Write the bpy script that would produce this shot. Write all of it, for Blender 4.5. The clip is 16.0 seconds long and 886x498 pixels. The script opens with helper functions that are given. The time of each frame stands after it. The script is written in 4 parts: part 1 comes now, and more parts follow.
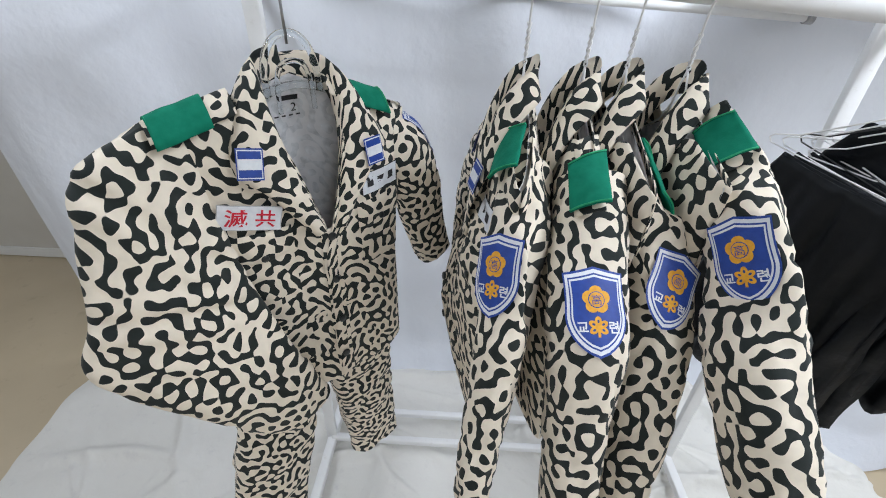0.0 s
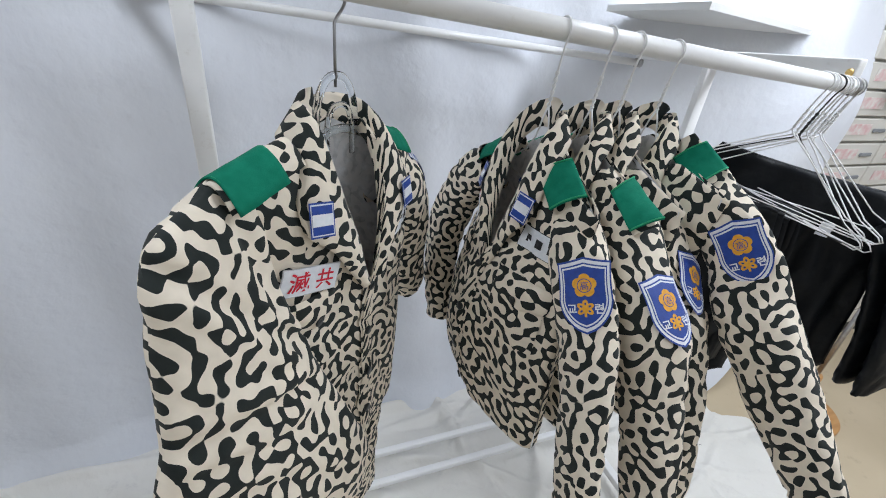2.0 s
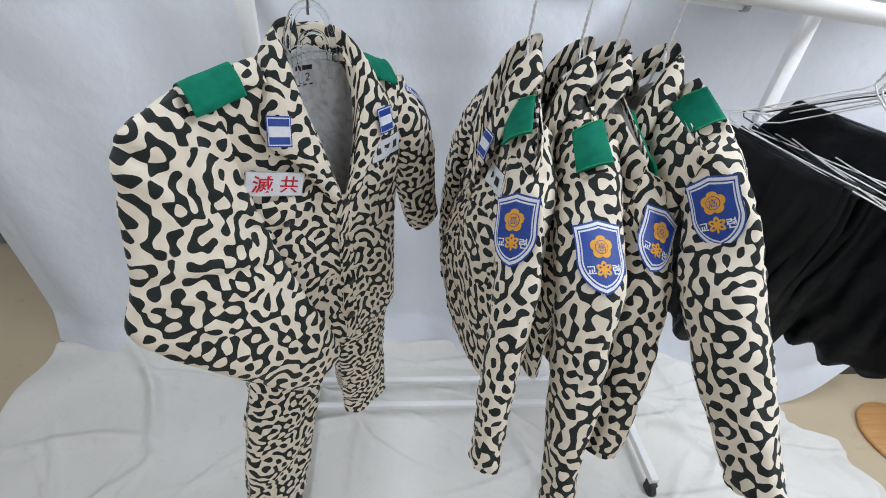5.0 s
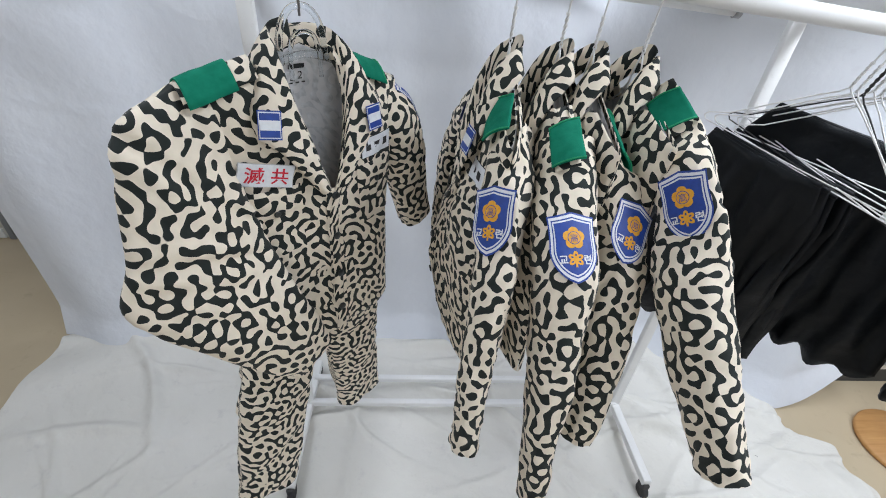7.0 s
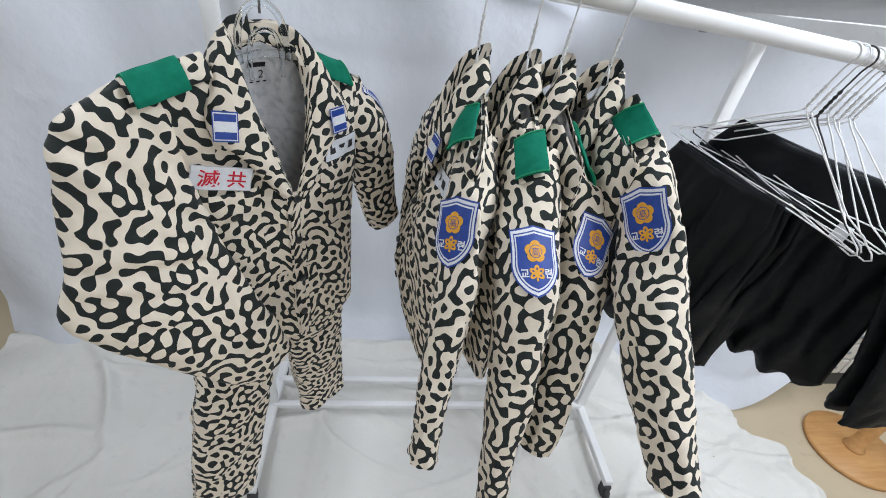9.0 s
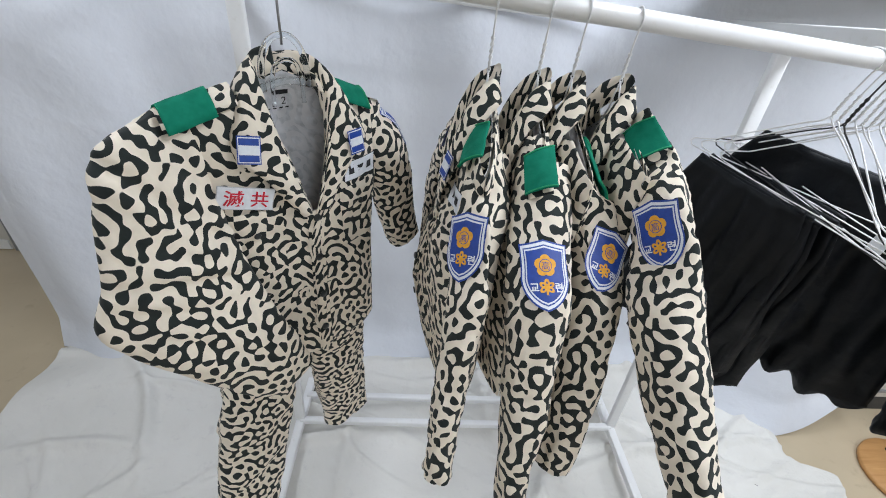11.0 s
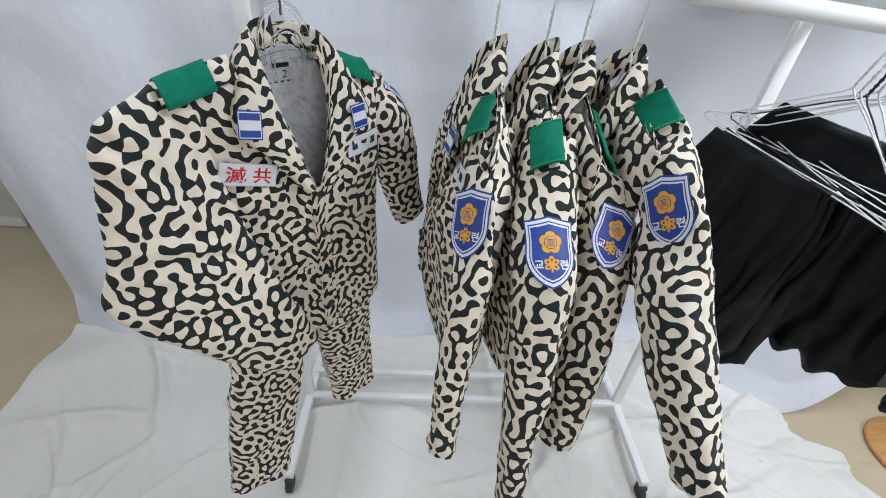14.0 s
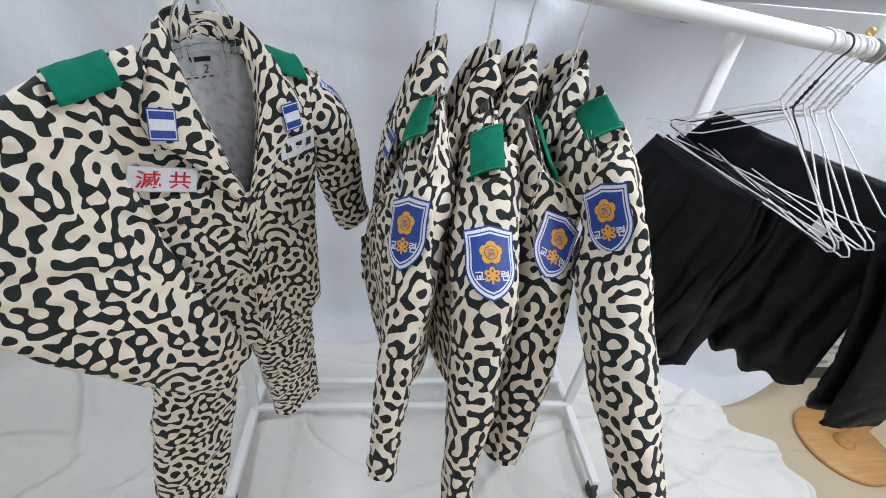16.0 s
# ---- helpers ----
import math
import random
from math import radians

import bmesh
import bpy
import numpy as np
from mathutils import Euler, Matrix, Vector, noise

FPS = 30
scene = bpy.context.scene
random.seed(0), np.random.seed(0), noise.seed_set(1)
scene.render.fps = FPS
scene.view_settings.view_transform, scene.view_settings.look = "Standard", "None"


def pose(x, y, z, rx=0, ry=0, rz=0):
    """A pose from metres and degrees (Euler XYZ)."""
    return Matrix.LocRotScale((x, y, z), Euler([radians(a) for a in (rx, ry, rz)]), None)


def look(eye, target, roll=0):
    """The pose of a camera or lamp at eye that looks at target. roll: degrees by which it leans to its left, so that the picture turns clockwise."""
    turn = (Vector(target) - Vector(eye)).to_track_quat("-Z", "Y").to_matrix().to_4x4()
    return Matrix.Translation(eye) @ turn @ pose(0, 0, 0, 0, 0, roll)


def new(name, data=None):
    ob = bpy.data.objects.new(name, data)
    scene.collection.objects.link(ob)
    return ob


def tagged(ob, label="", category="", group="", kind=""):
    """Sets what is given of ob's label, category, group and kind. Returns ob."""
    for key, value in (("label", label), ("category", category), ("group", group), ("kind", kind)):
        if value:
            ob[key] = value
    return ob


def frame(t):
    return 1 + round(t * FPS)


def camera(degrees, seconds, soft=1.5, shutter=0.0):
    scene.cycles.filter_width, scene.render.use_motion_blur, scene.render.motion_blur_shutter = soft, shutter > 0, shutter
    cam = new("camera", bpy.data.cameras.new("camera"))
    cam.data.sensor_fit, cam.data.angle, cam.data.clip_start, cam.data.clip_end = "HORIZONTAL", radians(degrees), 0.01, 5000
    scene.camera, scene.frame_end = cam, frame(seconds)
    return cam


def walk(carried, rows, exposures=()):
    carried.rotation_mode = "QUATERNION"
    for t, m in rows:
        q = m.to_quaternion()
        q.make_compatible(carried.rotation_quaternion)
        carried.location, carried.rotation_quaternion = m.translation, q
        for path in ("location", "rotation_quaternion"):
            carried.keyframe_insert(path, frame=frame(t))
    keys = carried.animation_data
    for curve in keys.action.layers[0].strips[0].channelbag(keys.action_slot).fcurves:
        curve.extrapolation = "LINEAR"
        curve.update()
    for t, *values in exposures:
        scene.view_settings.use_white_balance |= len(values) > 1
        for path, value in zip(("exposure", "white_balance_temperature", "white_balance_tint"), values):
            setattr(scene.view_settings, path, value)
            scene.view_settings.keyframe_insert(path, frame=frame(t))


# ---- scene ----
cam = camera(90.9, 16.0, soft=1.0)
PATH = [
    (0, (0.275, 0.352, 1.757), (0.219, 2.029, 0.668), 1.6),
    (0.5, (0.272, 0.35, 1.76), (0.28, 2.08, 0.756), 3.7),
    (1, (0.209, 0.393, 1.78), (0.449, 2.102, 0.768), 3.3),
    (1.5, (0.008, 0.418, 1.767), (0.574, 2.076, 0.802), 3.3),
    (2, (-0.073, 0.407, 1.764), (0.629, 2.013, 0.8), 6.5),
    (2.5, (-0.077, 0.398, 1.761), (0.531, 2.004, 0.734), 5.1),
    (3, (-0.037, 0.401, 1.74), (0.593, 1.938, 0.626), 6.2),
    (3.2, (-0.012, 0.394, 1.726), (0.597, 1.898, 0.557), 6.7),
    (5.3, (0.169, 0.267, 1.772), (0.338, 1.89, 0.615), 5.1),
    (5.5, (0.159, 0.261, 1.774), (0.327, 1.884, 0.618), 5.2),
    (6, (0.17, 0.236, 1.776), (0.296, 1.871, 0.631), 4.4),
    (6.5, (0.184, 0.229, 1.773), (0.307, 1.869, 0.636), 4.2),
    (7, (0.201, 0.238, 1.767), (0.365, 1.872, 0.626), 5.2),
    (7.5, (0.24, 0.248, 1.76), (0.43, 1.877, 0.615), 6.3),
    (8, (0.289, 0.249, 1.758), (0.506, 1.866, 0.602), 7.6),
    (8.5, (0.257, 0.257, 1.78), (0.509, 1.877, 0.635), 8.4),
    (9, (0.223, 0.258, 1.78), (0.497, 1.877, 0.638), 8.6),
    (9.2, (0.215, 0.252, 1.775), (0.509, 1.886, 0.659), 8.3),
    (11.5, (0.256, 0.242, 1.788), (0.354, 1.918, 0.7), 5.1),
    (12, (0.251, 0.247, 1.785), (0.341, 1.911, 0.68), 5.3),
    (12.5, (0.256, 0.248, 1.78), (0.354, 1.896, 0.652), 5.2),
    (13, (0.264, 0.251, 1.781), (0.338, 1.881, 0.625), 4.6),
    (13.5, (0.262, 0.252, 1.78), (0.347, 1.875, 0.613), 4.7),
    (14, (0.259, 0.247, 1.781), (0.357, 1.865, 0.609), 4.8),
    (14.5, (0.258, 0.245, 1.781), (0.362, 1.86, 0.605), 4.7),
    (15, (0.267, 0.253, 1.774), (0.384, 1.864, 0.596), 4.6),
    (15.5, (0.287, 0.266, 1.775), (0.461, 1.869, 0.591), 5.6),
    (16, (0.293, 0.283, 1.775), (0.576, 1.893, 0.622), 8.1),
]
walk(cam, [(t, look(eye, target, roll)) for t, eye, target, roll in PATH], exposures=[(0.0, 0.05), (1.0, -0.04), (1.5, -0.09), (3.0, -0.12), (5.5, 0.0), (14.5, 0.0), (16.0, -0.03)])

# ---- light ----
world = bpy.data.worlds.new("world")
scene.world = world
world.use_nodes = True
world.node_tree.nodes["Background"].inputs[0].default_value = (0.9, 0.95, 1.0, 1)
world.node_tree.nodes["Background"].inputs[1].default_value = 0.22
scene.view_settings.exposure = 0.0


def ceiling_lamp(x, y, z, sx, sy, power, col=(0.87, 0.935, 1.04)):
    data = bpy.data.lights.new("assumed_ceiling_light", "AREA")
    data.shape, data.size, data.size_y, data.energy, data.color = "RECTANGLE", sx, sy, power, col
    ob = new("assumed_ceiling_light", data)
    ob.location = (x, y, z)
    return ob


# Assumed ceiling lights, none in view; places and powers tuned for brightness.
ceiling_lamp(-0.9, 0.95, 2.66, 0.28, 1.3, 16)
ceiling_lamp(1.5, 0.95, 2.66, 0.28, 1.3, 32)
ceiling_lamp(-0.7, -2.0, 2.66, 1.3, 0.4, 7)
ceiling_lamp(1.6, -1.6, 2.66, 1.3, 0.4, 34)
ceiling_lamp(3.1, 0.4, 2.66, 0.28, 1.3, 21)
ceiling_lamp(-2.8, 0.6, 2.66, 0.6, 1.3, 5)
ceiling_lamp(0.6, 3.2, 2.66, 1.3, 0.3, 16)


# ---- materials ----
def material(name, col=(0.8, 0.8, 0.8), rough=0.6, metal=0.0, spec=0.5):
    m = bpy.data.materials.new(name)
    m.use_nodes = True
    nt = m.node_tree
    b = nt.nodes["Principled BSDF"]
    b.inputs["Base Color"].default_value = (*col, 1)
    b.inputs["Roughness"].default_value = rough
    b.inputs["Metallic"].default_value = metal
    b.inputs["Specular IOR Level"].default_value = spec
    return m, nt, b


def node(nt, kind, **vals):
    n = nt.nodes.new(kind)
    for k, v in vals.items():
        n.inputs[k].default_value = v
    return n


def ramp(nt, fac, stops):
    r = nt.nodes.new("ShaderNodeValToRGB")
    el = r.color_ramp.elements
    while len(el) < len(stops):
        el.new(0.5)
    for e, (p, c) in zip(el, stops):
        e.position, e.color = p, (*c, 1)
    nt.links.new(fac, r.inputs[0])
    return r.outputs[0]


def coords(nt, uv=False):
    tc = nt.nodes.new("ShaderNodeTexCoord")
    return tc.outputs["UV" if uv else "Object"]


def add_bump(nt, b, vec, layers):
    """layers: (scale, strength, distance, detail)."""
    last = None
    for scale, strength, dist, detail in layers:
        nz = node(nt, "ShaderNodeTexNoise", Scale=scale, Detail=detail)
        nt.links.new(vec, nz.inputs["Vector"])
        bp = node(nt, "ShaderNodeBump", Strength=strength, Distance=dist)
        nt.links.new(nz.outputs[0], bp.inputs["Height"])
        if last:
            nt.links.new(last, bp.inputs["Normal"])
        last = bp.outputs[0]
    nt.links.new(last, b.inputs["Normal"])


def mixed(name, c1, c2, scale, rough=0.6, metal=0.0, bumps=((400, 0.2, 0.001, 2),), detail=4.0, spec=0.5, uv=False, lo=0.35, hi=0.65, c3=None):
    """A surface whose colour wanders between two shades, with fine relief and, at a second scale, stains."""
    m, nt, b = material(name, c1, rough, metal, spec)
    vec = coords(nt, uv)
    nz = node(nt, "ShaderNodeTexNoise", Scale=scale, Detail=detail)
    nt.links.new(vec, nz.inputs["Vector"])
    colour = ramp(nt, nz.outputs[0], [(lo, c1), (hi, c2)])
    if c3:
        nz2 = node(nt, "ShaderNodeTexNoise", Scale=scale * 7.3, Detail=6.0, Roughness=0.7)
        nt.links.new(vec, nz2.inputs["Vector"])
        f = ramp(nt, nz2.outputs[0], [(0.58, (0, 0, 0)), (0.75, (1, 1, 1))])
        mx = nt.nodes.new("ShaderNodeMix")
        mx.data_type = "RGBA"
        nt.links.new(f, mx.inputs["Factor"])
        nt.links.new(colour, mx.inputs["A"])
        mx.inputs["B"].default_value = (*c3, 1)
        colour = mx.outputs["Result"]
    nt.links.new(colour, b.inputs["Base Color"])
    if bumps:
        add_bump(nt, b, vec, bumps)
    return m


PRINT_PERIOD = 0.0215
CREAM, INK = (0.83, 0.745, 0.62), (0.014, 0.018, 0.017)


def camouflage(name, light, dark, rough=0.85):
    """Printed cotton: short rounded dark squiggles on cream, drawn in the cloth's own metres."""
    m, nt, b = material(name, light, rough, 0, 0.25)
    uv = coords(nt, True)
    warp = node(nt, "ShaderNodeTexNoise", Scale=11.0, Detail=1.0)
    nt.links.new(uv, warp.inputs["Vector"])
    sc = nt.nodes.new("ShaderNodeVectorMath")
    sc.operation = "MULTIPLY_ADD"
    sc.inputs[1].default_value = (0.03, 0.03, 0)
    nt.links.new(warp.outputs["Color"], sc.inputs[0])
    nt.links.new(uv, sc.inputs[2])
    # ripples of nearly one wavelength run in many directions; their sum wanders like the printed squiggles
    rng = random.Random(11)
    total = None
    for k in range(17):
        turn = math.pi * (k + rng.uniform(-0.3, 0.3)) / 17
        wave = math.tau / (PRINT_PERIOD * rng.uniform(0.87, 1.15))
        dot = nt.nodes.new("ShaderNodeVectorMath")
        dot.operation = "DOT_PRODUCT"
        dot.inputs[1].default_value = (wave * math.cos(turn), wave * math.sin(turn), 0)
        nt.links.new(sc.outputs[0], dot.inputs[0])
        ph = nt.nodes.new("ShaderNodeMath")
        ph.operation = "ADD"
        ph.inputs[1].default_value = rng.uniform(0, math.tau)
        nt.links.new(dot.outputs["Value"], ph.inputs[0])
        sn = nt.nodes.new("ShaderNodeMath")
        sn.operation = "SINE"
        nt.links.new(ph.outputs[0], sn.inputs[0])
        if total is None:
            total = sn.outputs[0]
        else:
            ad = nt.nodes.new("ShaderNodeMath")
            ad.operation = "ADD"
            nt.links.new(total, ad.inputs[0])
            nt.links.new(sn.outputs[0], ad.inputs[1])
            total = ad.outputs[0]
    # the ink lies on the crests, and a second field cuts them into shorter pieces
    def maths(op, a, b):
        n = nt.nodes.new("ShaderNodeMath")
        n.operation = op
        n.inputs[2].default_value = 0.5
        for k, val in enumerate((a, b)):
            if isinstance(val, float):
                n.inputs[k].default_value = val
            else:
                nt.links.new(val, n.inputs[k])
        return n.outputs[0]

    line = maths("MULTIPLY", total, 1.0 / math.sqrt(17 / 2))
    breaks = node(nt, "ShaderNodeTexNoise", Scale=40.0, Detail=0.0)
    nt.links.new(uv, breaks.inputs["Vector"])
    gap = maths("MAXIMUM", maths("SUBTRACT", breaks.outputs[0], 0.53), 0.0)
    field = maths("SUBTRACT", line, maths("MULTIPLY", gap, 4.5))
    f = ramp(nt, maths("MULTIPLY_ADD", field, 0.25), [(0.478, (1, 1, 1)), (0.496, (0, 0, 0))])
    fade = node(nt, "ShaderNodeTexNoise", Scale=55.0, Detail=5.0)
    nt.links.new(uv, fade.inputs["Vector"])
    lit = ramp(nt, fade.outputs[0], [(0.3, tuple(c * 0.93 for c in light)), (0.7, tuple(min(1, c * 1.05) for c in light))])
    drk = ramp(nt, fade.outputs[0], [(0.3, dark), (0.75, tuple(c * 1.7 for c in dark))])
    mx = nt.nodes.new("ShaderNodeMix")
    mx.data_type = "RGBA"
    nt.links.new(f, mx.inputs["Factor"])
    nt.links.new(drk, mx.inputs["A"])
    nt.links.new(lit, mx.inputs["B"])
    nt.links.new(mx.outputs["Result"], b.inputs["Base Color"])
    b.inputs["Sheen Weight"].default_value = 0.08
    add_bump(nt, b, uv, [(1500, 0.25, 0.0004, 1), (45, 0.35, 0.003, 3)])
    return m


CAMO = camouflage("printed_cotton", CREAM, INK)
CAMO_IN = camouflage("printed_cotton_reverse", (0.86, 0.86, 0.88), (0.58, 0.59, 0.61))
GREEN = mixed("green_felt", (0.002, 0.165, 0.098), (0.006, 0.205, 0.125), 60, 0.9, bumps=((900, 0.5, 0.0008, 3), (60, 0.3, 0.002, 2)), spec=0.2)
GREEN_EDGE = mixed("green_thread", (0.01, 0.30, 0.13), (0.02, 0.36, 0.17), 200, 0.8)
BLUE = mixed("blue_embroidery", (0.008, 0.045, 0.27), (0.012, 0.06, 0.34), 120, 0.42, bumps=((1300, 0.5, 0.0006, 2),))
WHITE_THREAD = mixed("white_embroidery", (0.72, 0.75, 0.80), (0.8, 0.82, 0.86), 150, 0.7, bumps=((1300, 0.5, 0.0006, 2),))
GOLD_THREAD = mixed("golden_embroidery", (0.72, 0.33, 0.02), (0.82, 0.42, 0.03), 200, 0.6, bumps=((1300, 0.5, 0.0006, 2),))
RED_THREAD = mixed("red_embroidery", (0.55, 0.01, 0.03), (0.65, 0.02, 0.05), 200, 0.7)
BLACK_THREAD = mixed("black_embroidery", (0.012, 0.012, 0.016), (0.03, 0.03, 0.035), 200, 0.7)
GREY_THREAD = mixed("grey_embroidery", (0.48, 0.48, 0.50), (0.58, 0.58, 0.60), 200, 0.7)
BUTTON = mixed("dark_plastic", (0.012, 0.015, 0.016), (0.02, 0.024, 0.026), 80, 0.35, bumps=None)
SHEET = mixed("white_cotton_sheet", (0.72, 0.745, 0.80), (0.76, 0.785, 0.835), 2.5, 0.9, bumps=((900, 0.15, 0.0005, 2), (11, 0.45, 0.02, 5)), spec=0.2, c3=(0.715, 0.735, 0.78))
# Same white cotton; the floor's warm bounce light is put into this colour.
FLOOR_SHEET = mixed("warm_tinted_cotton_sheet", (0.72, 0.705, 0.66), (0.78, 0.765, 0.725), 2.0, 0.9, bumps=((900, 0.15, 0.0005, 2), (30, 0.35, 0.008, 4), (8, 0.6, 0.03, 5)), spec=0.2, c3=(0.66, 0.645, 0.62))
ENAMEL = mixed("white_enamel", (0.80, 0.80, 0.80), (0.85, 0.85, 0.84), 6, 0.32, bumps=((90, 0.04, 0.001, 2),), c3=(0.74, 0.73, 0.70))
WIRE = mixed("white_coated_wire", (0.78, 0.78, 0.78), (0.84, 0.84, 0.84), 40, 0.35, bumps=None)
WIRE_BLACK = mixed("black_coated_wire", (0.015, 0.015, 0.017), (0.03, 0.03, 0.03), 40, 0.4, bumps=None)
STEEL = mixed("dull_steel", (0.33, 0.33, 0.34), (0.42, 0.42, 0.43), 60, 0.32, 1.0, bumps=None)
BRASS = mixed("brass", (0.70, 0.48, 0.18), (0.76, 0.54, 0.22), 60, 0.3, 1.0, bumps=None)
RUBBER = mixed("black_rubber", (0.018, 0.018, 0.020), (0.04, 0.04, 0.042), 30, 0.6)
BLACK_CLOTH = mixed("black_polyester", (0.0036, 0.0048, 0.0066), (0.0060, 0.0076, 0.0100), 9, 0.5, bumps=((1400, 0.25, 0.0004, 2), (26, 0.5, 0.008, 3), (9, 0.5, 0.02, 2)), spec=0.2)
FLOOR = mixed("tan_vinyl", (0.51, 0.42, 0.285), (0.60, 0.50, 0.35), 1.4, 0.42, bumps=((60, 0.06, 0.002, 3),), c3=(0.45, 0.365, 0.25))
WALL = mixed("white_wall_paint", (0.74, 0.75, 0.76), (0.79, 0.80, 0.80), 1.5, 0.8, bumps=((180, 0.12, 0.001, 3),))
CEILING = mixed("white_ceiling_board", (0.78, 0.78, 0.78), (0.83, 0.83, 0.83), 2, 0.9, bumps=((300, 0.2, 0.001, 3),))
PANEL = mixed("cream_panel", (0.60, 0.58, 0.53), (0.66, 0.64, 0.59), 3, 0.5, bumps=((120, 0.05, 0.001, 2),))
BOARD = mixed("white_laminate", (0.78, 0.79, 0.78), (0.83, 0.83, 0.82), 4, 0.4, bumps=((120, 0.04, 0.001, 2),))
DARK_GREY = mixed("dark_grey_plastic", (0.03, 0.032, 0.035), (0.05, 0.052, 0.055), 8, 0.5)
GREY_METAL = mixed("grey_frame", (0.20, 0.21, 0.22), (0.26, 0.27, 0.28), 8, 0.45)
BLUE_PLASTIC = mixed("blue_plastic", (0.03, 0.10, 0.32), (0.04, 0.12, 0.38), 20, 0.4)
PINK_PRINT = mixed("printed_label", (0.66, 0.42, 0.42), (0.72, 0.70, 0.66), 35, 0.6, bumps=None)


def wood_material():
    m, nt, b = material("beech_wood", (0.5, 0.27, 0.1), 0.45)
    vec = coords(nt)
    mp = nt.nodes.new("ShaderNodeMapping")
    mp.inputs["Scale"].default_value = (3, 26, 26)
    nt.links.new(vec, mp.inputs[0])
    nz = node(nt, "ShaderNodeTexNoise", Scale=1.6, Detail=6.0, Distortion=0.6)
    nt.links.new(mp.outputs[0], nz.inputs["Vector"])
    nt.links.new(ramp(nt, nz.outputs[0], [(0.3, (0.50, 0.25, 0.085)), (0.7, (0.62, 0.34, 0.13))]), b.inputs["Base Color"])
    add_bump(nt, b, mp.outputs[0], [(3, 0.08, 0.002, 4)])
    return m


WOOD = wood_material()


def clear_plastic():
    m, nt, b = material("clear_plastic", (0.93, 0.96, 0.98), 0.06)
    b.inputs["Transmission Weight"].default_value = 1.0
    b.inputs["IOR"].default_value = 1.3
    return m


CLEAR = clear_plastic()


# ---- mesh helpers ----
def part(name, bm, mat, parent=None, label="", smooth=True):
    """Link a bmesh as one mesh object, under a thing or a part."""
    me = bpy.data.meshes.new(name)
    bm.to_mesh(me)
    bm.free()
    me.materials.append(mat)
    if smooth:
        me.polygons.foreach_set("use_smooth", [True] * len(me.polygons))
    ob = new(name, me)
    if parent is not None:
        ob.parent = parent
    if label:
        ob["label"] = label
    return ob


def thing(name, label, category, group="", kind="", m=None):
    ob = new(name)
    ob.empty_display_size = 0.05
    tagged(ob, label, category, group, kind)
    if m is not None:
        ob.matrix_world = m
    return ob


def V(*a):
    return Vector(a)


def spline(pts, t):
    """Catmull-Rom through rows of numbers, t from 0 to 1."""
    n = len(pts) - 1
    f = min(max(t, 0.0), 1.0) * n
    i = min(int(f), n - 1)
    f -= i
    p0, p1, p2, p3 = (pts[max(0, min(n, j))] for j in (i - 1, i, i + 1, i + 2))
    return [0.5 * (2 * b + (c - a) * f + (2 * a - 5 * b + 4 * c - d) * f * f + (3 * b - a - 3 * c + d) * f ** 3) for a, b, c, d in zip(p0, p1, p2, p3)]


def grid(fn, nu, nv, uvfn=None, thick=0.0, closed=False):
    """A sheet: fn(u, v) with u and v from 0 to 1. thick: a second skin behind it. closed: joined round in u."""
    bm = bmesh.new()
    lay = bm.loops.layers.uv.new("UVMap")
    rows = []
    cols = nu if closed else nu + 1
    if isinstance(uvfn, tuple):
        # the cloth's own metres, summed along rows and columns from a corner
        pts = [[fn(i / nu, j / nv) for i in range(nu + 1)] for j in range(nv + 1)]
        us, vs = np.zeros((nv + 1, nu + 1)), np.zeros((nv + 1, nu + 1))
        for j in range(nv + 1):
            for i in range(nu + 1):
                if i:
                    us[j, i] = us[j, i - 1] + (pts[j][i] - pts[j][i - 1]).length
                if j:
                    vs[j, i] = vs[j - 1, i] + (pts[j][i] - pts[j - 1][i]).length
        ou, ov = uvfn
        uvfn = lambda a, c: (us[round(c * nv), round(a * nu)] + ou, -vs[round(c * nv), round(a * nu)] + ov)
    for j in range(nv + 1):
        rows.append([bm.verts.new(fn(i / nu, j / nv)) for i in range(cols)])
    for j in range(nv):
        for i in range(nu):
            k = (i + 1) % cols if closed else i + 1
            f = bm.faces.new((rows[j][i], rows[j][k], rows[j + 1][k], rows[j + 1][i]))
            for loop, (a, b) in zip(f.loops, ((i, j), (i + 1, j), (i + 1, j + 1), (i, j + 1))):
                loop[lay].uv = uvfn(a / nu, b / nv) if uvfn else (a / nu, b / nv)
    if thick:
        bm.normal_update()
        bmesh.ops.solidify(bm, geom=bm.faces[:], thickness=thick)
    return bm


def box(sx, sy, sz, at=(0, 0, 0), bevel=0.0, segs=2):
    bm = bmesh.new()
    bmesh.ops.create_cube(bm, size=1, matrix=Matrix.Translation(at) @ Matrix.Diagonal((sx, sy, sz, 1)))
    if bevel:
        bmesh.ops.bevel(bm, geom=bm.edges[:], offset=bevel, segments=segs, affect="EDGES", profile=0.5)
    return bm


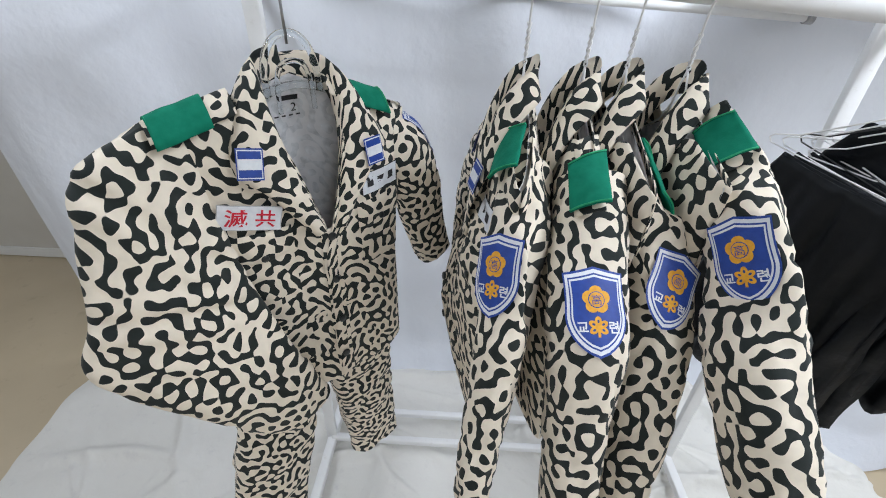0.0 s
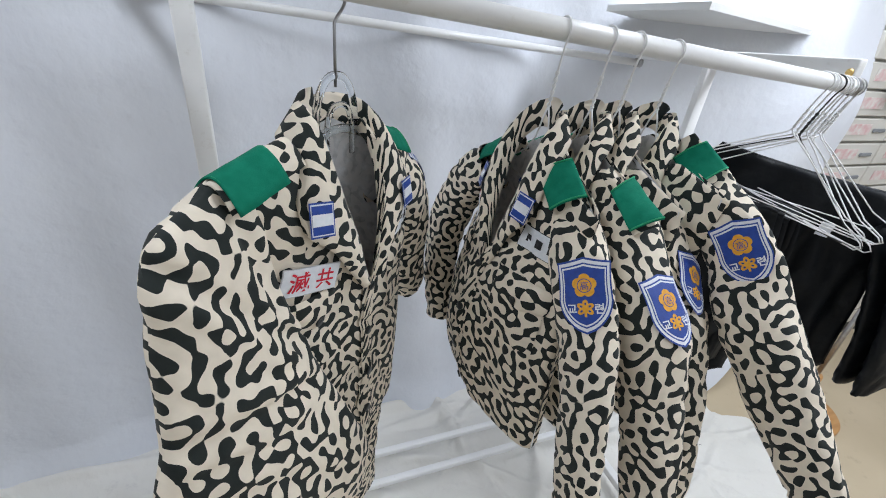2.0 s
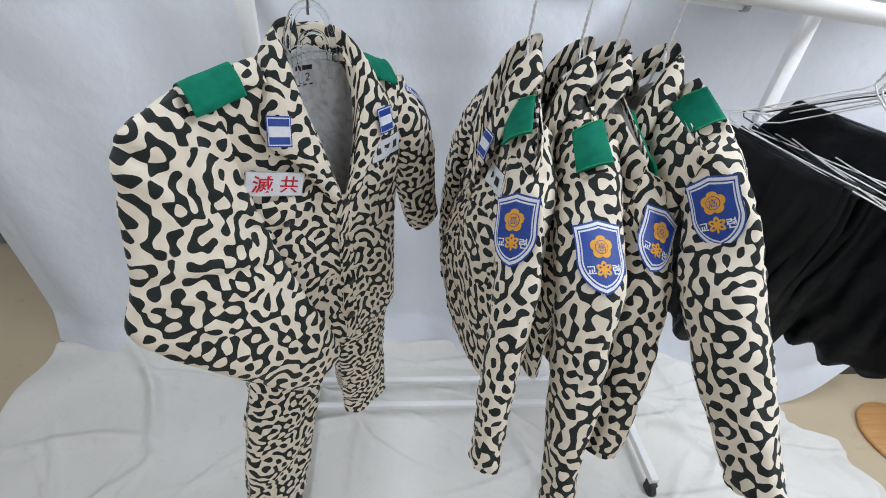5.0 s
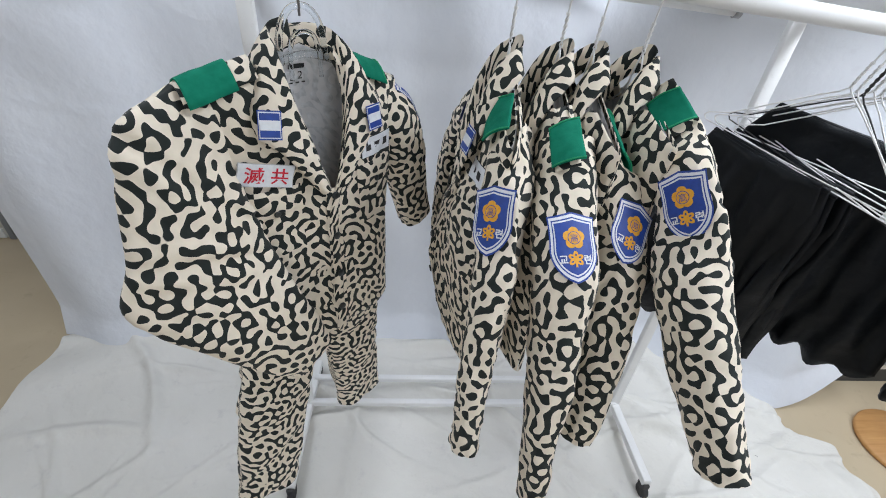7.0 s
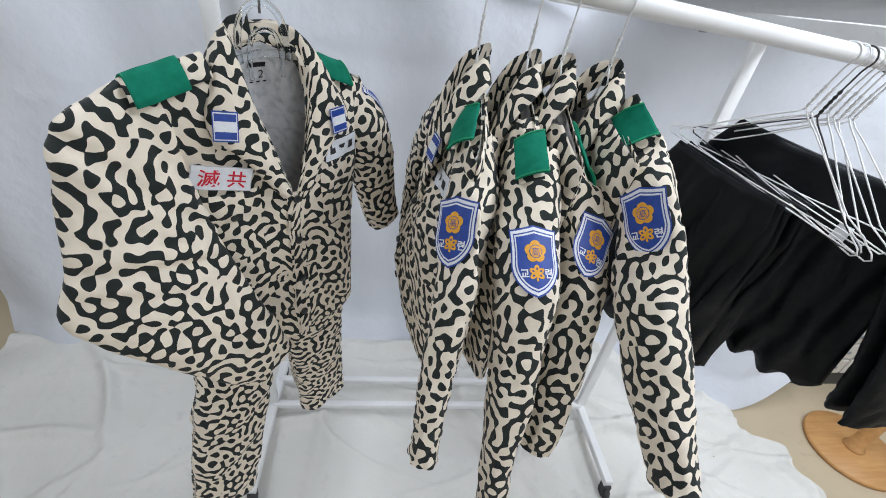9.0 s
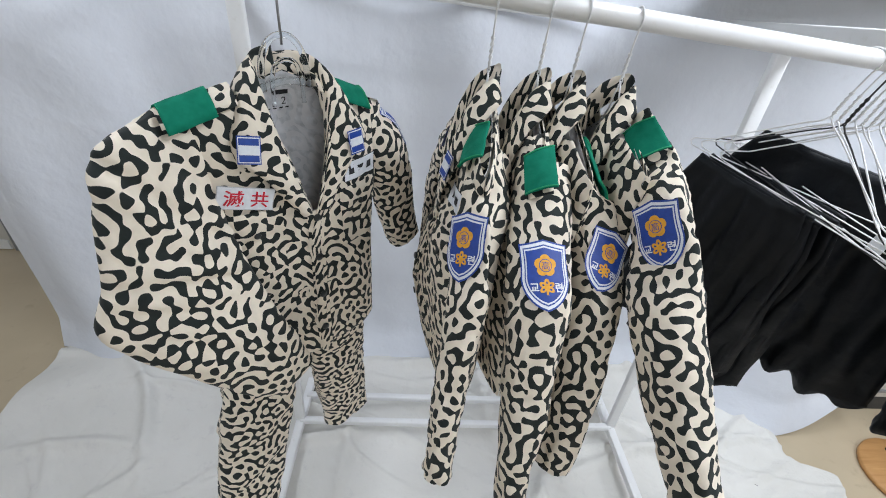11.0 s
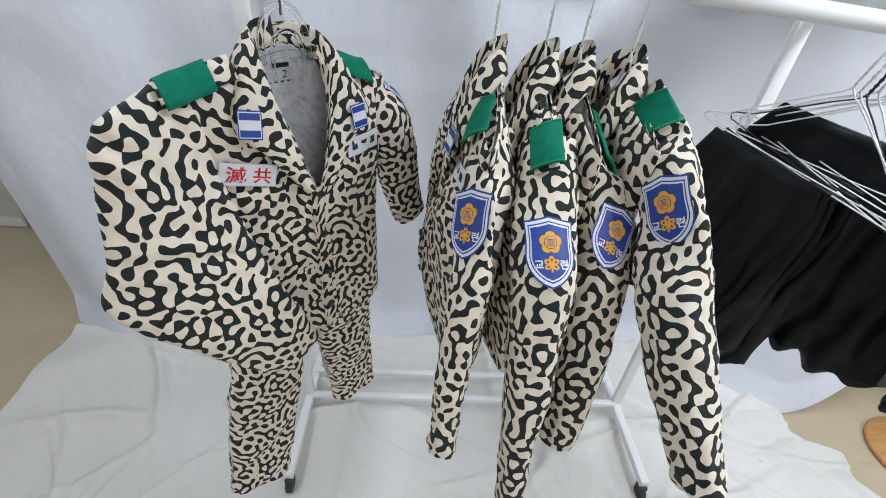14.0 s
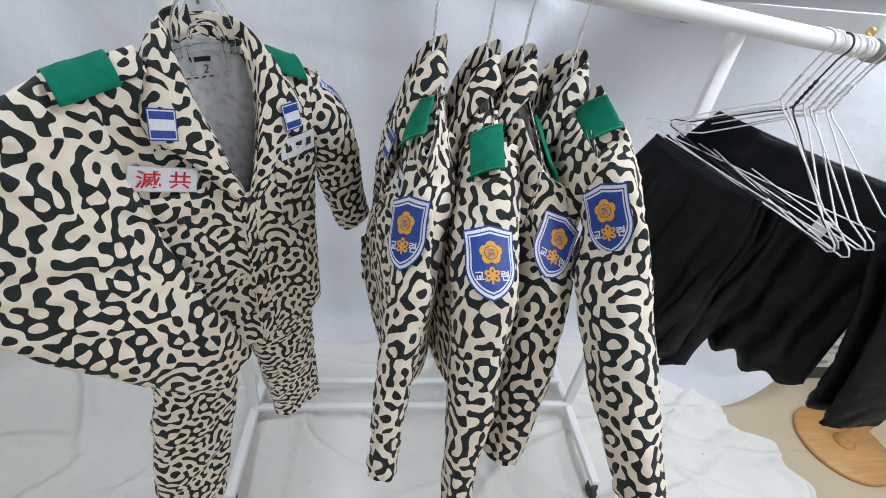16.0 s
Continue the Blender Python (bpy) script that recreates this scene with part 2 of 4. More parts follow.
def tube(path, r, sides=8, closed=False, cap=True):
    """A round bar along a path of points; r may be a number or a function of 0..1."""
    bm = bmesh.new()
    pts = [Vector(p) for p in path]
    n = len(pts)
    rings, ref = [], None
    for i, p in enumerate(pts):
        a, b = (pts[(i - 1) % n], pts[(i + 1) % n]) if closed else (pts[max(0, i - 1)], pts[min(n - 1, i + 1)])
        t = (b - a).normalized()
        if ref is None:
            ref = t.orthogonal().normalized()
        ref = (ref - t * ref.dot(t)).normalized()
        other = t.cross(ref)
        rad = r(i / (n - 1)) if callable(r) else r
        rings.append([bm.verts.new(p + (ref * math.cos(k * math.tau / sides) + other * math.sin(k * math.tau / sides)) * rad) for k in range(sides)])
    for i in range(n if closed else n - 1):
        a, b = rings[i], rings[(i + 1) % n]
        for k in range(sides):
            bm.faces.new((a[k], a[(k + 1) % sides], b[(k + 1) % sides], b[k]))
    if cap and not closed:
        bm.faces.new(rings[0][::-1])
        bm.faces.new(rings[-1])
    return bm


def lathe(profile, sides=32):
    """A turned body from rows of radius and height."""
    bm = bmesh.new()
    rings = [[bm.verts.new((max(r, 1e-4) * math.cos(k * math.tau / sides), max(r, 1e-4) * math.sin(k * math.tau / sides), z)) for k in range(sides)] for r, z in profile]
    for a, b in zip(rings, rings[1:]):
        for k in range(sides):
            bm.faces.new((a[k], a[(k + 1) % sides], b[(k + 1) % sides], b[k]))
    bm.faces.new(rings[0][::-1])
    bm.faces.new(rings[-1])
    return bm


def glyphs(text, size, bold=0.0):
    """The built-in font's outlines as a flat bmesh, centred."""
    cu = bpy.data.curves.new("writing", "FONT")
    cu.body, cu.size, cu.align_x, cu.align_y = text, size, "CENTER", "CENTER"
    cu.resolution_u = 3
    cu.offset = bold
    ob = new("writing", cu)
    me = bpy.data.meshes.new_from_object(ob.evaluated_get(bpy.context.evaluated_depsgraph_get()))
    bm = bmesh.new()
    bm.from_mesh(me)
    bpy.data.objects.remove(ob)
    bpy.data.meshes.remove(me)
    xs, ys = [v.co.x for v in bm.verts], [v.co.y for v in bm.verts]
    if xs:
        bmesh.ops.translate(bm, verts=bm.verts[:], vec=(-(min(xs) + max(xs)) / 2, -(min(ys) + max(ys)) / 2, 0))
    return bm


def conform(bm, fn):
    """Lay a flat bmesh (x right, y up, z height) onto a surface: fn(a, b) gives the place and the normal."""
    for v in bm.verts:
        p, n = fn(v.co.x, v.co.y)
        v.co = p + n * v.co.z
    return bm


def plate(half, y0, y1, h, nx=8, ny=10):
    """A flat shape whose half-width is half(y), at height h."""
    return grid(lambda u, v: V((2 * u - 1) * half(y0 + (y1 - y0) * v), y0 + (y1 - y0) * v, h), nx, ny)


def wrinkle(p, scale, amount):
    return noise.noise(Vector(p) * scale) * amount


# ---- the room ----
def slab(name, x0, x1, y0, y1, z0, z1, mat, label="", kind="structure", category=""):
    ob = part(name, box(x1 - x0, y1 - y0, z1 - z0, ((x0 + x1) / 2, (y0 + y1) / 2, (z0 + z1) / 2)), mat, smooth=False)
    return tagged(ob, label or name.replace("_", " "), category or name.split("_")[0], kind=kind)


slab("floor", -4.2, 5.2, -3.2, 4.2, -0.1, 0.0, FLOOR, "tan vinyl shop floor with faint scuffs")
slab("ceiling", -4.2, 5.2, -3.2, 4.2, 2.7, 2.8, CEILING, "plain white ceiling board")
slab("wall_north", -4.2, 5.2, 4.2, 4.3, 0, 2.7, WALL, "plain white painted wall")
slab("wall_south", -4.2, 5.2, -3.3, -3.2, 0, 2.7, WALL, "plain white painted wall")
slab("wall_west", -4.3, -4.2, -3.2, 4.2, 0, 2.7, WALL, "plain white painted wall")
slab("wall_east", 5.2, 5.3, -3.2, 4.2, 0, 2.7, WALL, "plain white painted wall")

# ---- backdrop sheets ----
SHEET_Y = 1.90


def hanging_fn(u, v):
    x = -1.51 + 3.87 * u
    top, low = 2.2, 0.004
    rise = max(0.0, (x - 2.03) / 0.33)
    low += 0.06 * rise + 0.26 * rise ** 2.2
    z = top + (low - top) * v
    fold = 0.055 * math.sin(x * 7.1 + 0.5 * math.sin(x * 3.1) + 0.35 * z) + 0.020 * math.sin(x * 17.0 + z * 1.3 + 1.0 + 1.5 * math.sin(x * 2.3))
    fold += 0.020 * noise.noise(V(x * 2.0, z * 1.6, 3.0))
    swag = 0.045 * abs(math.sin((x - 0.1) * 3.6)) * math.exp(-((z - 1.55) / 0.22) ** 2)
    near = min(1.0, max(0.0, (x - 1.50) / 0.55))
    near = near * near * (3 - 2 * near)
    y = SHEET_Y + fold * (0.55 + 0.25 * v) * (1 - 0.7 * near) - swag - (0.26 + 0.13 * v) * near + 0.22 * max(0.0, x - 2.05) - 0.05 * max(0, v - 0.93) / 0.07
    x -= 0.05 * (1 - v) if u < 0.02 else 0
    return V(x, y, z)


sheet = part("backdrop_sheet", grid(hanging_fn, 260, 90), SHEET)
tagged(sheet, "white cotton backdrop sheet hanging in soft folds behind the rack", "sheet")


crease_rng = random.Random(4)
CREASES = []
for k in range(72):
    wide = crease_rng.uniform(0.004, 0.03)
    CREASES.append((crease_rng.uniform(-1.4, 2.1), crease_rng.uniform(0.5, 1.85), crease_rng.gauss(0.25, 0.55) * (1 if k % 3 else -2), crease_rng.uniform(0.3, 1.2), wide, wide * crease_rng.uniform(0.9, 1.7)))


def floor_sheet_fn(u, v):
    y = 1.93 - 1.865 * v
    left = -1.45 + 0.05 * math.sin(y * 3.0) + 0.04 * noise.noise(V(y * 5, 0, 0))
    step = min(1.0, max(0.0, (1.36 - y) / 0.09))
    right = 2.02 + 0.16 * step * step * (3 - 2 * step) + 0.012 * math.sin(y * 31.0) + 0.03 * noise.noise(V(y * 8, 7, 0)) - 0.05 * (v < 0.1)
    x = left + (right - left) * u
    z = 0.010
    z += 0.040 * max(0.0, noise.noise(V(x * 1.5 + y * 1.2, y * 3.2 - x * 0.9, 1.0))) ** 1.2
    for k, (cx, cy, ang, ln, wd, ht) in enumerate(CREASES):
        dx, dy = x - cx, y - cy
        along, across = dx * math.cos(ang) + dy * math.sin(ang), -dx * math.sin(ang) + dy * math.cos(ang)
        across += 0.05 * math.sin(along * 5 + k)
        if abs(across) < 4 * wd:
            z += ht * math.exp(-(across / wd) ** 2) * math.exp(-(along / ln / 0.5) ** 2)
    edge = math.exp(-((1 - u - 0.012 - 0.008 * math.sin(y * 13)) / 0.010) ** 2) + 0.5 * math.exp(-((1 - u - 0.05) / 0.022) ** 2)
    z += 0.075 * edge * max(0.0, noise.noise(V(x * 2, y * 5, 5.0)) + 0.30) * (1 - v) ** 0.4
    z += 0.05 * math.exp(-((v - 0.045) / 0.014) ** 2) * (0.6 + 0.6 * noise.noise(V(x * 4, 0, 9)))
    return V(x, y, max(z, 0.004))


ground_sheet = part("floor_sheet", grid(floor_sheet_fn, 360, 190), FLOOR_SHEET)
tagged(ground_sheet, "white cotton sheet spread creased over the floor", "sheet")


# ---- the clothes rack ----
RAIL_Y = 1.04


def rail_z(x):
    return 1.752 - 0.066 * (x - 0.38)


def straight(a, b, r, sides=20, segs=1):
    a, b = Vector(a), Vector(b)
    return tube([a.lerp(b, k / segs) for k in range(segs + 1)], r, sides)


def beam(a, b, w, h, bevel=0.004):
    """A square tube from a to b."""
    a, b = Vector(a), Vector(b)
    d = b - a
    bm = box(w, h, d.length, bevel=bevel)
    bm.transform(Matrix.Translation((a + b) / 2) @ d.to_track_quat("Z", "Y").to_matrix().to_4x4())
    return bm


def clothes_rack():
    rack = thing("clothes_rack", "white metal double-rail clothes rack on black castors", "clothes rack")
    XL, XR, PY = -0.20, 1.175, 1.437
    part("front_rail", straight((-0.42, RAIL_Y, rail_z(-0.42)), (1.135, RAIL_Y, rail_z(1.135)), 0.0165), ENAMEL, rack)
    cap = straight((1.133, RAIL_Y, rail_z(1.133)), (1.157, RAIL_Y, rail_z(1.157)), 0.0195, 24)
    part("rail_cap", cap, STEEL, rack, "bright metal end cap")
    knob = lathe([(0.003, 0), (0.004, 0.006), (0.007, 0.009), (0.008, 0.014), (0.006, 0.020), (0.002, 0.022)], 16)
    knob.transform(Matrix.Translation((1.128, RAIL_Y + 0.012, rail_z(1.128) + 0.012)))
    part("brass_knob", knob, BRASS, rack, "small brass screw knob")
    part("back_rail", straight((-0.42, 1.83, 1.735), (1.262, 1.83, 1.655), 0.0125), ENAMEL, rack)
    ring = straight((1.258, 1.83, 1.6552), (1.28, 1.83, 1.654), 0.0165, 20)
    part("rail_cap", ring, STEEL, rack, "dull metal end cap")
    for x in (XL, XR):
        part("upright", beam((x, PY, 0.09), (x, PY, 2.05 if x < 0 else 1.70), 0.040, 0.022), ENAMEL, rack)
        part("foot_bar", beam((x, 1.075, 0.088), (x, 1.66, 0.088), 0.034, 0.034), ENAMEL, rack)
        for y in (1.085, 1.645):
            c = thing_part("castor", box(0.03, 0.042, 0.034, (x, y, 0.062), 0.006), RUBBER, rack, "black plastic castor")
            w = lathe([(0.006, -0.012), (0.027, -0.012), (0.030, -0.007), (0.030, 0.007), (0.027, 0.012), (0.006, 0.012)], 20)
            w.transform(Matrix.Translation((x, y - 0.008, 0.0315)) @ Matrix.Rotation(radians(90), 4, "Y"))
            part("wheel", w, RUBBER, c)
    part("rail_arm", beam((1.140, RAIL_Y, rail_z(1.14) + 0.035), (1.262, 1.83, 1.690), 0.022, 0.042), ENAMEL, rack)
    part("rail_arm", beam((-0.40, RAIL_Y, rail_z(-0.4) + 0.035), (-0.40, 1.83, 1.768), 0.022, 0.042), ENAMEL, rack)
    for y, z in ((1.43, 0.102), (1.56, 0.102)):
        part("cross_bar", beam((XL, y, z), (XR, y, z), 0.026, 0.026), ENAMEL, rack)
    return rack


def thing_part(name, bm, mat, parent, label=""):
    return part(name, bm, mat, parent, label, smooth=False)


clothes_rack()


# ---- hangers ----
def wire_hanger(name, mat, label, m, group, half=0.205, drop=0.095, bar=True, hook=0.11, twist=True, steep=False):
    """A dry cleaner's wire hanger; local x runs along its arms, origin at the neck."""
    th = thing(name, label, "hanger", group, m=m)
    rad = 0.0188
    hk = []
    for k in range(19):
        a = radians(-38 + 248 * k / 18)
        hk.append((rad * math.cos(a), 0, hook + rad * math.sin(a)))
    stem = [(0, 0, 0.004), (0.002, 0.0, hook * 0.25), (0.006, 0, hook * 0.5), (0.0115, 0, hook - 0.022)]
    part("hook", tube([spline(stem, k / 8) for k in range(9)] + hk, 0.0017, 8), mat, th)
    if twist:
        for s in (0, math.pi):
            tw = [(0.0024 * math.cos(s + k * 0.8) + 0.006 * (k / 22) ** 1.3, 0.0024 * math.sin(s + k * 0.8), -0.002 + hook * 0.5 * k / 22) for k in range(23)]
            part("twist", tube(tw, 0.0013, 6), mat, th)
    arms = [(0, 0, 0), (0.012, 0, -0.012), (0.04, 0, -0.030), (half * 0.8, 0, -drop * 0.88), (half, 0, -drop), (half + 0.008, 0, -drop - 0.009), (half, 0, -drop - 0.018)]
    if steep:
        arms = [(0, 0, 0), (0.010, 0, -0.022), (0.020, 0, -0.055), (0.045, 0, -0.085), (half, 0, -drop), (half + 0.006, 0, -drop - 0.008), (half, 0, -drop - 0.016)]
    left = [(-x, y, z) for x, y, z in arms]
    part("arm", tube(arms, 0.0016, 8), mat, th)
    part("arm", tube(left, 0.0016, 8), mat, th)
    if bar:
        part("bar", tube([(half, 0, -drop - 0.018), (0, 0.002, -drop - 0.021), (-half, 0, -drop - 0.018)], 0.0016, 8), mat, th)
    return th


# ---- jackets ----
class Cut:
    """The cut of one jacket: half-widths, depth and hem, with its own creases."""

    def __init__(self, seed, shoulder=0.20, waist=0.185, hemw=0.20, depth=0.06, hem=-0.67, crease=0.010, bulge=0.0, gape=0.055, slope=0.36, slope_left=None, loop_left=None, loop=(0.122, 0.205), loop_w=0.038, drop=0.9, loop_y=-0.016, rise=0.18):
        self.rise = rise
        self.seed, self.shoulder, self.waist, self.hemw = seed, shoulder, waist, hemw
        self.slope, self.loop, self.loop_w, self.drop = slope, loop, loop_w, drop
        self.loop_y = loop_y
        self.slope_left, self.loop_left = slope_left or slope, loop_left or loop
        self.depth, self.hem, self.crease, self.bulge, self.gape = depth, hem, crease, bulge, gape

    def width(self, v):
        return spline([(self.shoulder,), (self.shoulder * 0.94,), (self.waist,), (self.waist,), (self.hemw,)], v)[0]

    def ridge(self, x):
        return -0.045 - (self.slope if x < 0 else self.slope_left) * abs(x)

    def v_of(self, x, z):
        return (z - self.ridge(x)) / (self.hem - self.ridge(x))

    def y(self, x, z, front=True):
        v = min(max(self.v_of(x, z), 0.0), 1.0)
        w = self.width(v)
        e = max(0.0, 1 - min(1.0, abs(x) / w) ** 2.4) ** 0.6
        d = self.depth * (0.30 + 0.70 * min(1.0, v / self.rise) ** 0.6) * (0.03 + 0.97 * e)
        if front:
            d += self.bulge * math.exp(-((v - 0.68) / 0.33) ** 2) * e * math.exp(-((x + 0.05) / 0.16) ** 2)
        q = V(x * 9, z * 5 + self.seed * 3.7, self.seed + (0 if front else 40))
        d += self.crease * (noise.noise(q) + 0.45 * noise.noise(q * 2.3)) * (0.35 + 0.65 * min(1, v * 3)) * (0.3 + e)
        s = abs(noise.noise(V(x * 6 + z * 9, z * 4 - x * 5, self.seed * 1.3)))
        d -= self.crease * 0.8 * max(0, 0.16 - s) / 0.16 * min(1, v * 4) * e
        return -d if front else d

    def front(self, x, z):
        e = 0.004
        p = V(x, self.y(x, z), z)
        a, b = V(x + e, self.y(x + e, z), z) - p, V(x, self.y(x, z + e), z + e) - p
        return p, a.cross(b).normalized()


class Sleeve:
    """A tube of cloth along a line of rows x, y, z, half-width, half-thickness."""

    def __init__(self, rows, seed, ref=(0, -1, 0), side=1, crease=0.0038, flat=False):
        # a pressed sleeve has rows of outer edge x, z, inner edge x, z, forward y and half-thickness
        self.edges = rows if len(rows[0]) == 6 else None
        if self.edges:
            rows, flat = [((a + c) / 2, y, (b + d) / 2, math.hypot(a - c, b - d) / 2, t) for a, b, c, d, y, t in rows], True
        self.rows, self.seed, self.ref, self.side, self.crease, self.flat = rows, seed, Vector(ref), side, crease, flat
        self.length = sum((Vector(a[:3]) - Vector(b[:3])).length for a, b in zip(rows, rows[1:]))
        self.start = math.pi if side > 0 else 0.0
        self.stiff = []
        line = [Vector(spline(rows, k / 60)[:3]) for k in range(61)]
        self.run = [0.0]
        for a, b in zip(line, line[1:]):
            self.run.append(self.run[-1] + (b - a).length)

    def along(self, v):
        """Metres of cloth from the shoulder to v."""
        f = min(max(v, 0.0), 1.0) * 60
        k = min(int(f), 59)
        return self.run[k] + (self.run[k + 1] - self.run[k]) * (f - k)

    def axis(self, v):
        if self.edges:
            a, b, c, d, y, t = spline(self.edges, v)
            e1 = V(a - c, 0, b - d)
            return V((a + c) / 2, y, (b + d) / 2), V(0, 0, -1), e1.normalized(), V(0, -1, 0), e1.length / 2, t
        r = spline(self.rows, v)
        a, b = spline(self.rows, max(0, v - 0.03)), spline(self.rows, min(1, v + 0.03))
        t = (Vector(b[:3]) - Vector(a[:3])).normalized()
        e2 = (self.ref - t * self.ref.dot(t)).normalized()
        e1 = e2.cross(t).normalized()
        return Vector(r[:3]), t, e1, e2, r[3], r[4]

    def at(self, theta, v):
        c, t, e1, e2, w, d = self.axis(v)
        cs, sn = math.cos(theta), math.sin(theta)
        k = V(cs * 1.3 + self.seed, sn * 1.3, v * self.length * 11)
        f = self.crease * (noise.noise(k) + 0.6 * noise.noise(k * 2.1))
        ring = abs(noise.noise(V(v * self.length * 16 + cs * 0.8, self.seed * 2.0, sn * 0.9)))
        f -= self.crease * 1.3 * max(0, 0.2 - ring) / 0.2
        p = math.copysign(abs(cs) ** 0.9, cs), math.copysign(abs(sn) ** 0.9, sn)
        q = c + e1 * (p[0] * (w + f)) + e2 * (p[1] * (d + f))
        if self.edges and sn > 0:
            # pressed folds across the bent sleeve
            for ax, az, bx, bz, deep in ((-.300, -.128, -.165, -.300, .009), (-.205, -.100, -.185, -.230, .008), (-.350, -.300, -.180, -.345, .006), (-.300, -.400, -.150, -.520, .005)):
                along = max(0.0, min(1.0, ((q.x - ax) * (bx - ax) + (q.z - az) * (bz - az)) / ((bx - ax) ** 2 + (bz - az) ** 2)))
                gap = math.hypot(q.x - ax - along * (bx - ax), q.z - az - along * (bz - az))
                q.y += deep * math.exp(-(gap / 0.010) ** 2) - deep * 0.6 * math.exp(-((gap - 0.02) / 0.012) ** 2)
        for c0, n, ex, ez, hx, hz, pull, bend in self.stiff:
            # a stiff patch or loop holds the cloth behind it nearly flat
            r = q - c0
            a, b = r.dot(ex), r.dot(ez)
            far = -r.dot(n) - bend * a * a
            hold = math.exp(-(a / hx) ** 4 - (b / hz) ** 4)
            if far < 0:
                q = q + n * (far * hold * min(1.0, max(0.0, (0.09 + far) / 0.03)))
            else:
                q = q + n * (far * pull * hold * min(1.0, max(0.0, (0.06 - far) / 0.02)))
        return q

    def mesh(self, nu=40, nv=60):
        def uv(u, v):
            if self.flat:
                p = self.at(u * math.tau + self.start, v)
                k = 1.0 if self.edges else 1.2
                return (p.x * k + self.seed + 0.3 * (math.sin(u * math.tau + self.start) < 0), p.z * k)
            _, _, _, _, w, d = self.axis(v)
            a, k = 0.0, 0
            for k in range(round(u * nu)):
                t = (k + 0.5) * math.tau / nu
                a += math.hypot(w * math.sin(t), d * math.cos(t)) * math.tau / nu
            whole = math.pi * (3 * (w + d) - math.sqrt((3 * w + d) * (w + 3 * d)))
            return ((a - whole / 2) * 1.08 + self.seed, -self.along(v) * 1.08 + self.seed * 0.37)
        return grid(lambda u, v: self.at(u * math.tau + self.start, v), nu, nv, uv, closed=True)

    def surface(self, theta0, v0, turn=0.0):
        """A place on the cloth round (theta0, v0): metres right and up to a point and its normal."""
        ct, st = math.cos(turn), math.sin(turn)

        speed = (self.along(v0 + 0.05) - self.along(v0 - 0.05)) / 0.1

        def fn(a, b):
            a, b = a * ct - b * st, a * st + b * ct
            v = v0 - b / speed
            _, _, _, _, w, d = self.axis(v)
            th = theta0 - a / ((w + d) / 2)
            p = self.at(th, v)
            q = self.at(th - 0.15, v) - self.at(th + 0.15, v)
            r = self.at(th, v - 0.03) - self.at(th, v + 0.03)
            return p, q.cross(r).normalized()
        return fn


def shield_plate(s, h, nx=16, ny=22):
    """The shield's outline: a peaked top, straight flanks and a blunt point."""
    def fn(u, v):
        y = -0.050 + 0.095 * v
        half = 0.0345 - 0.0012 * math.sin(math.pi * min(1.0, max(0.0, (v - 0.45) / 0.55)))
        if v < 0.52:
            half *= max(0.0, 1 - (1 - v / 0.52) ** 2.3) ** 0.72
        x = (2 * u - 1) * half
        y += 0.0065 * v ** 3 * (1 - min(1.0, abs(x) / 0.0345)) ** 1.5
        return V(x * s, y * s, h)
    return grid(fn, nx, ny)


def disc(cx, cy, h, rx, ry=None, turn=0.0, inner=0.0, segs=16):
    """A flat oval, or an oval ring."""
    ry = ry or rx
    ct, st = math.cos(turn), math.sin(turn)

    def fn(u, v):
        k = inner + (1 - inner) * v
        x, y = rx * k * math.cos(-u * math.tau), ry * k * math.sin(-u * math.tau)
        return V(cx + x * ct - y * st, cy + x * st + y * ct, h)
    return grid(fn, segs, 2, closed=True)


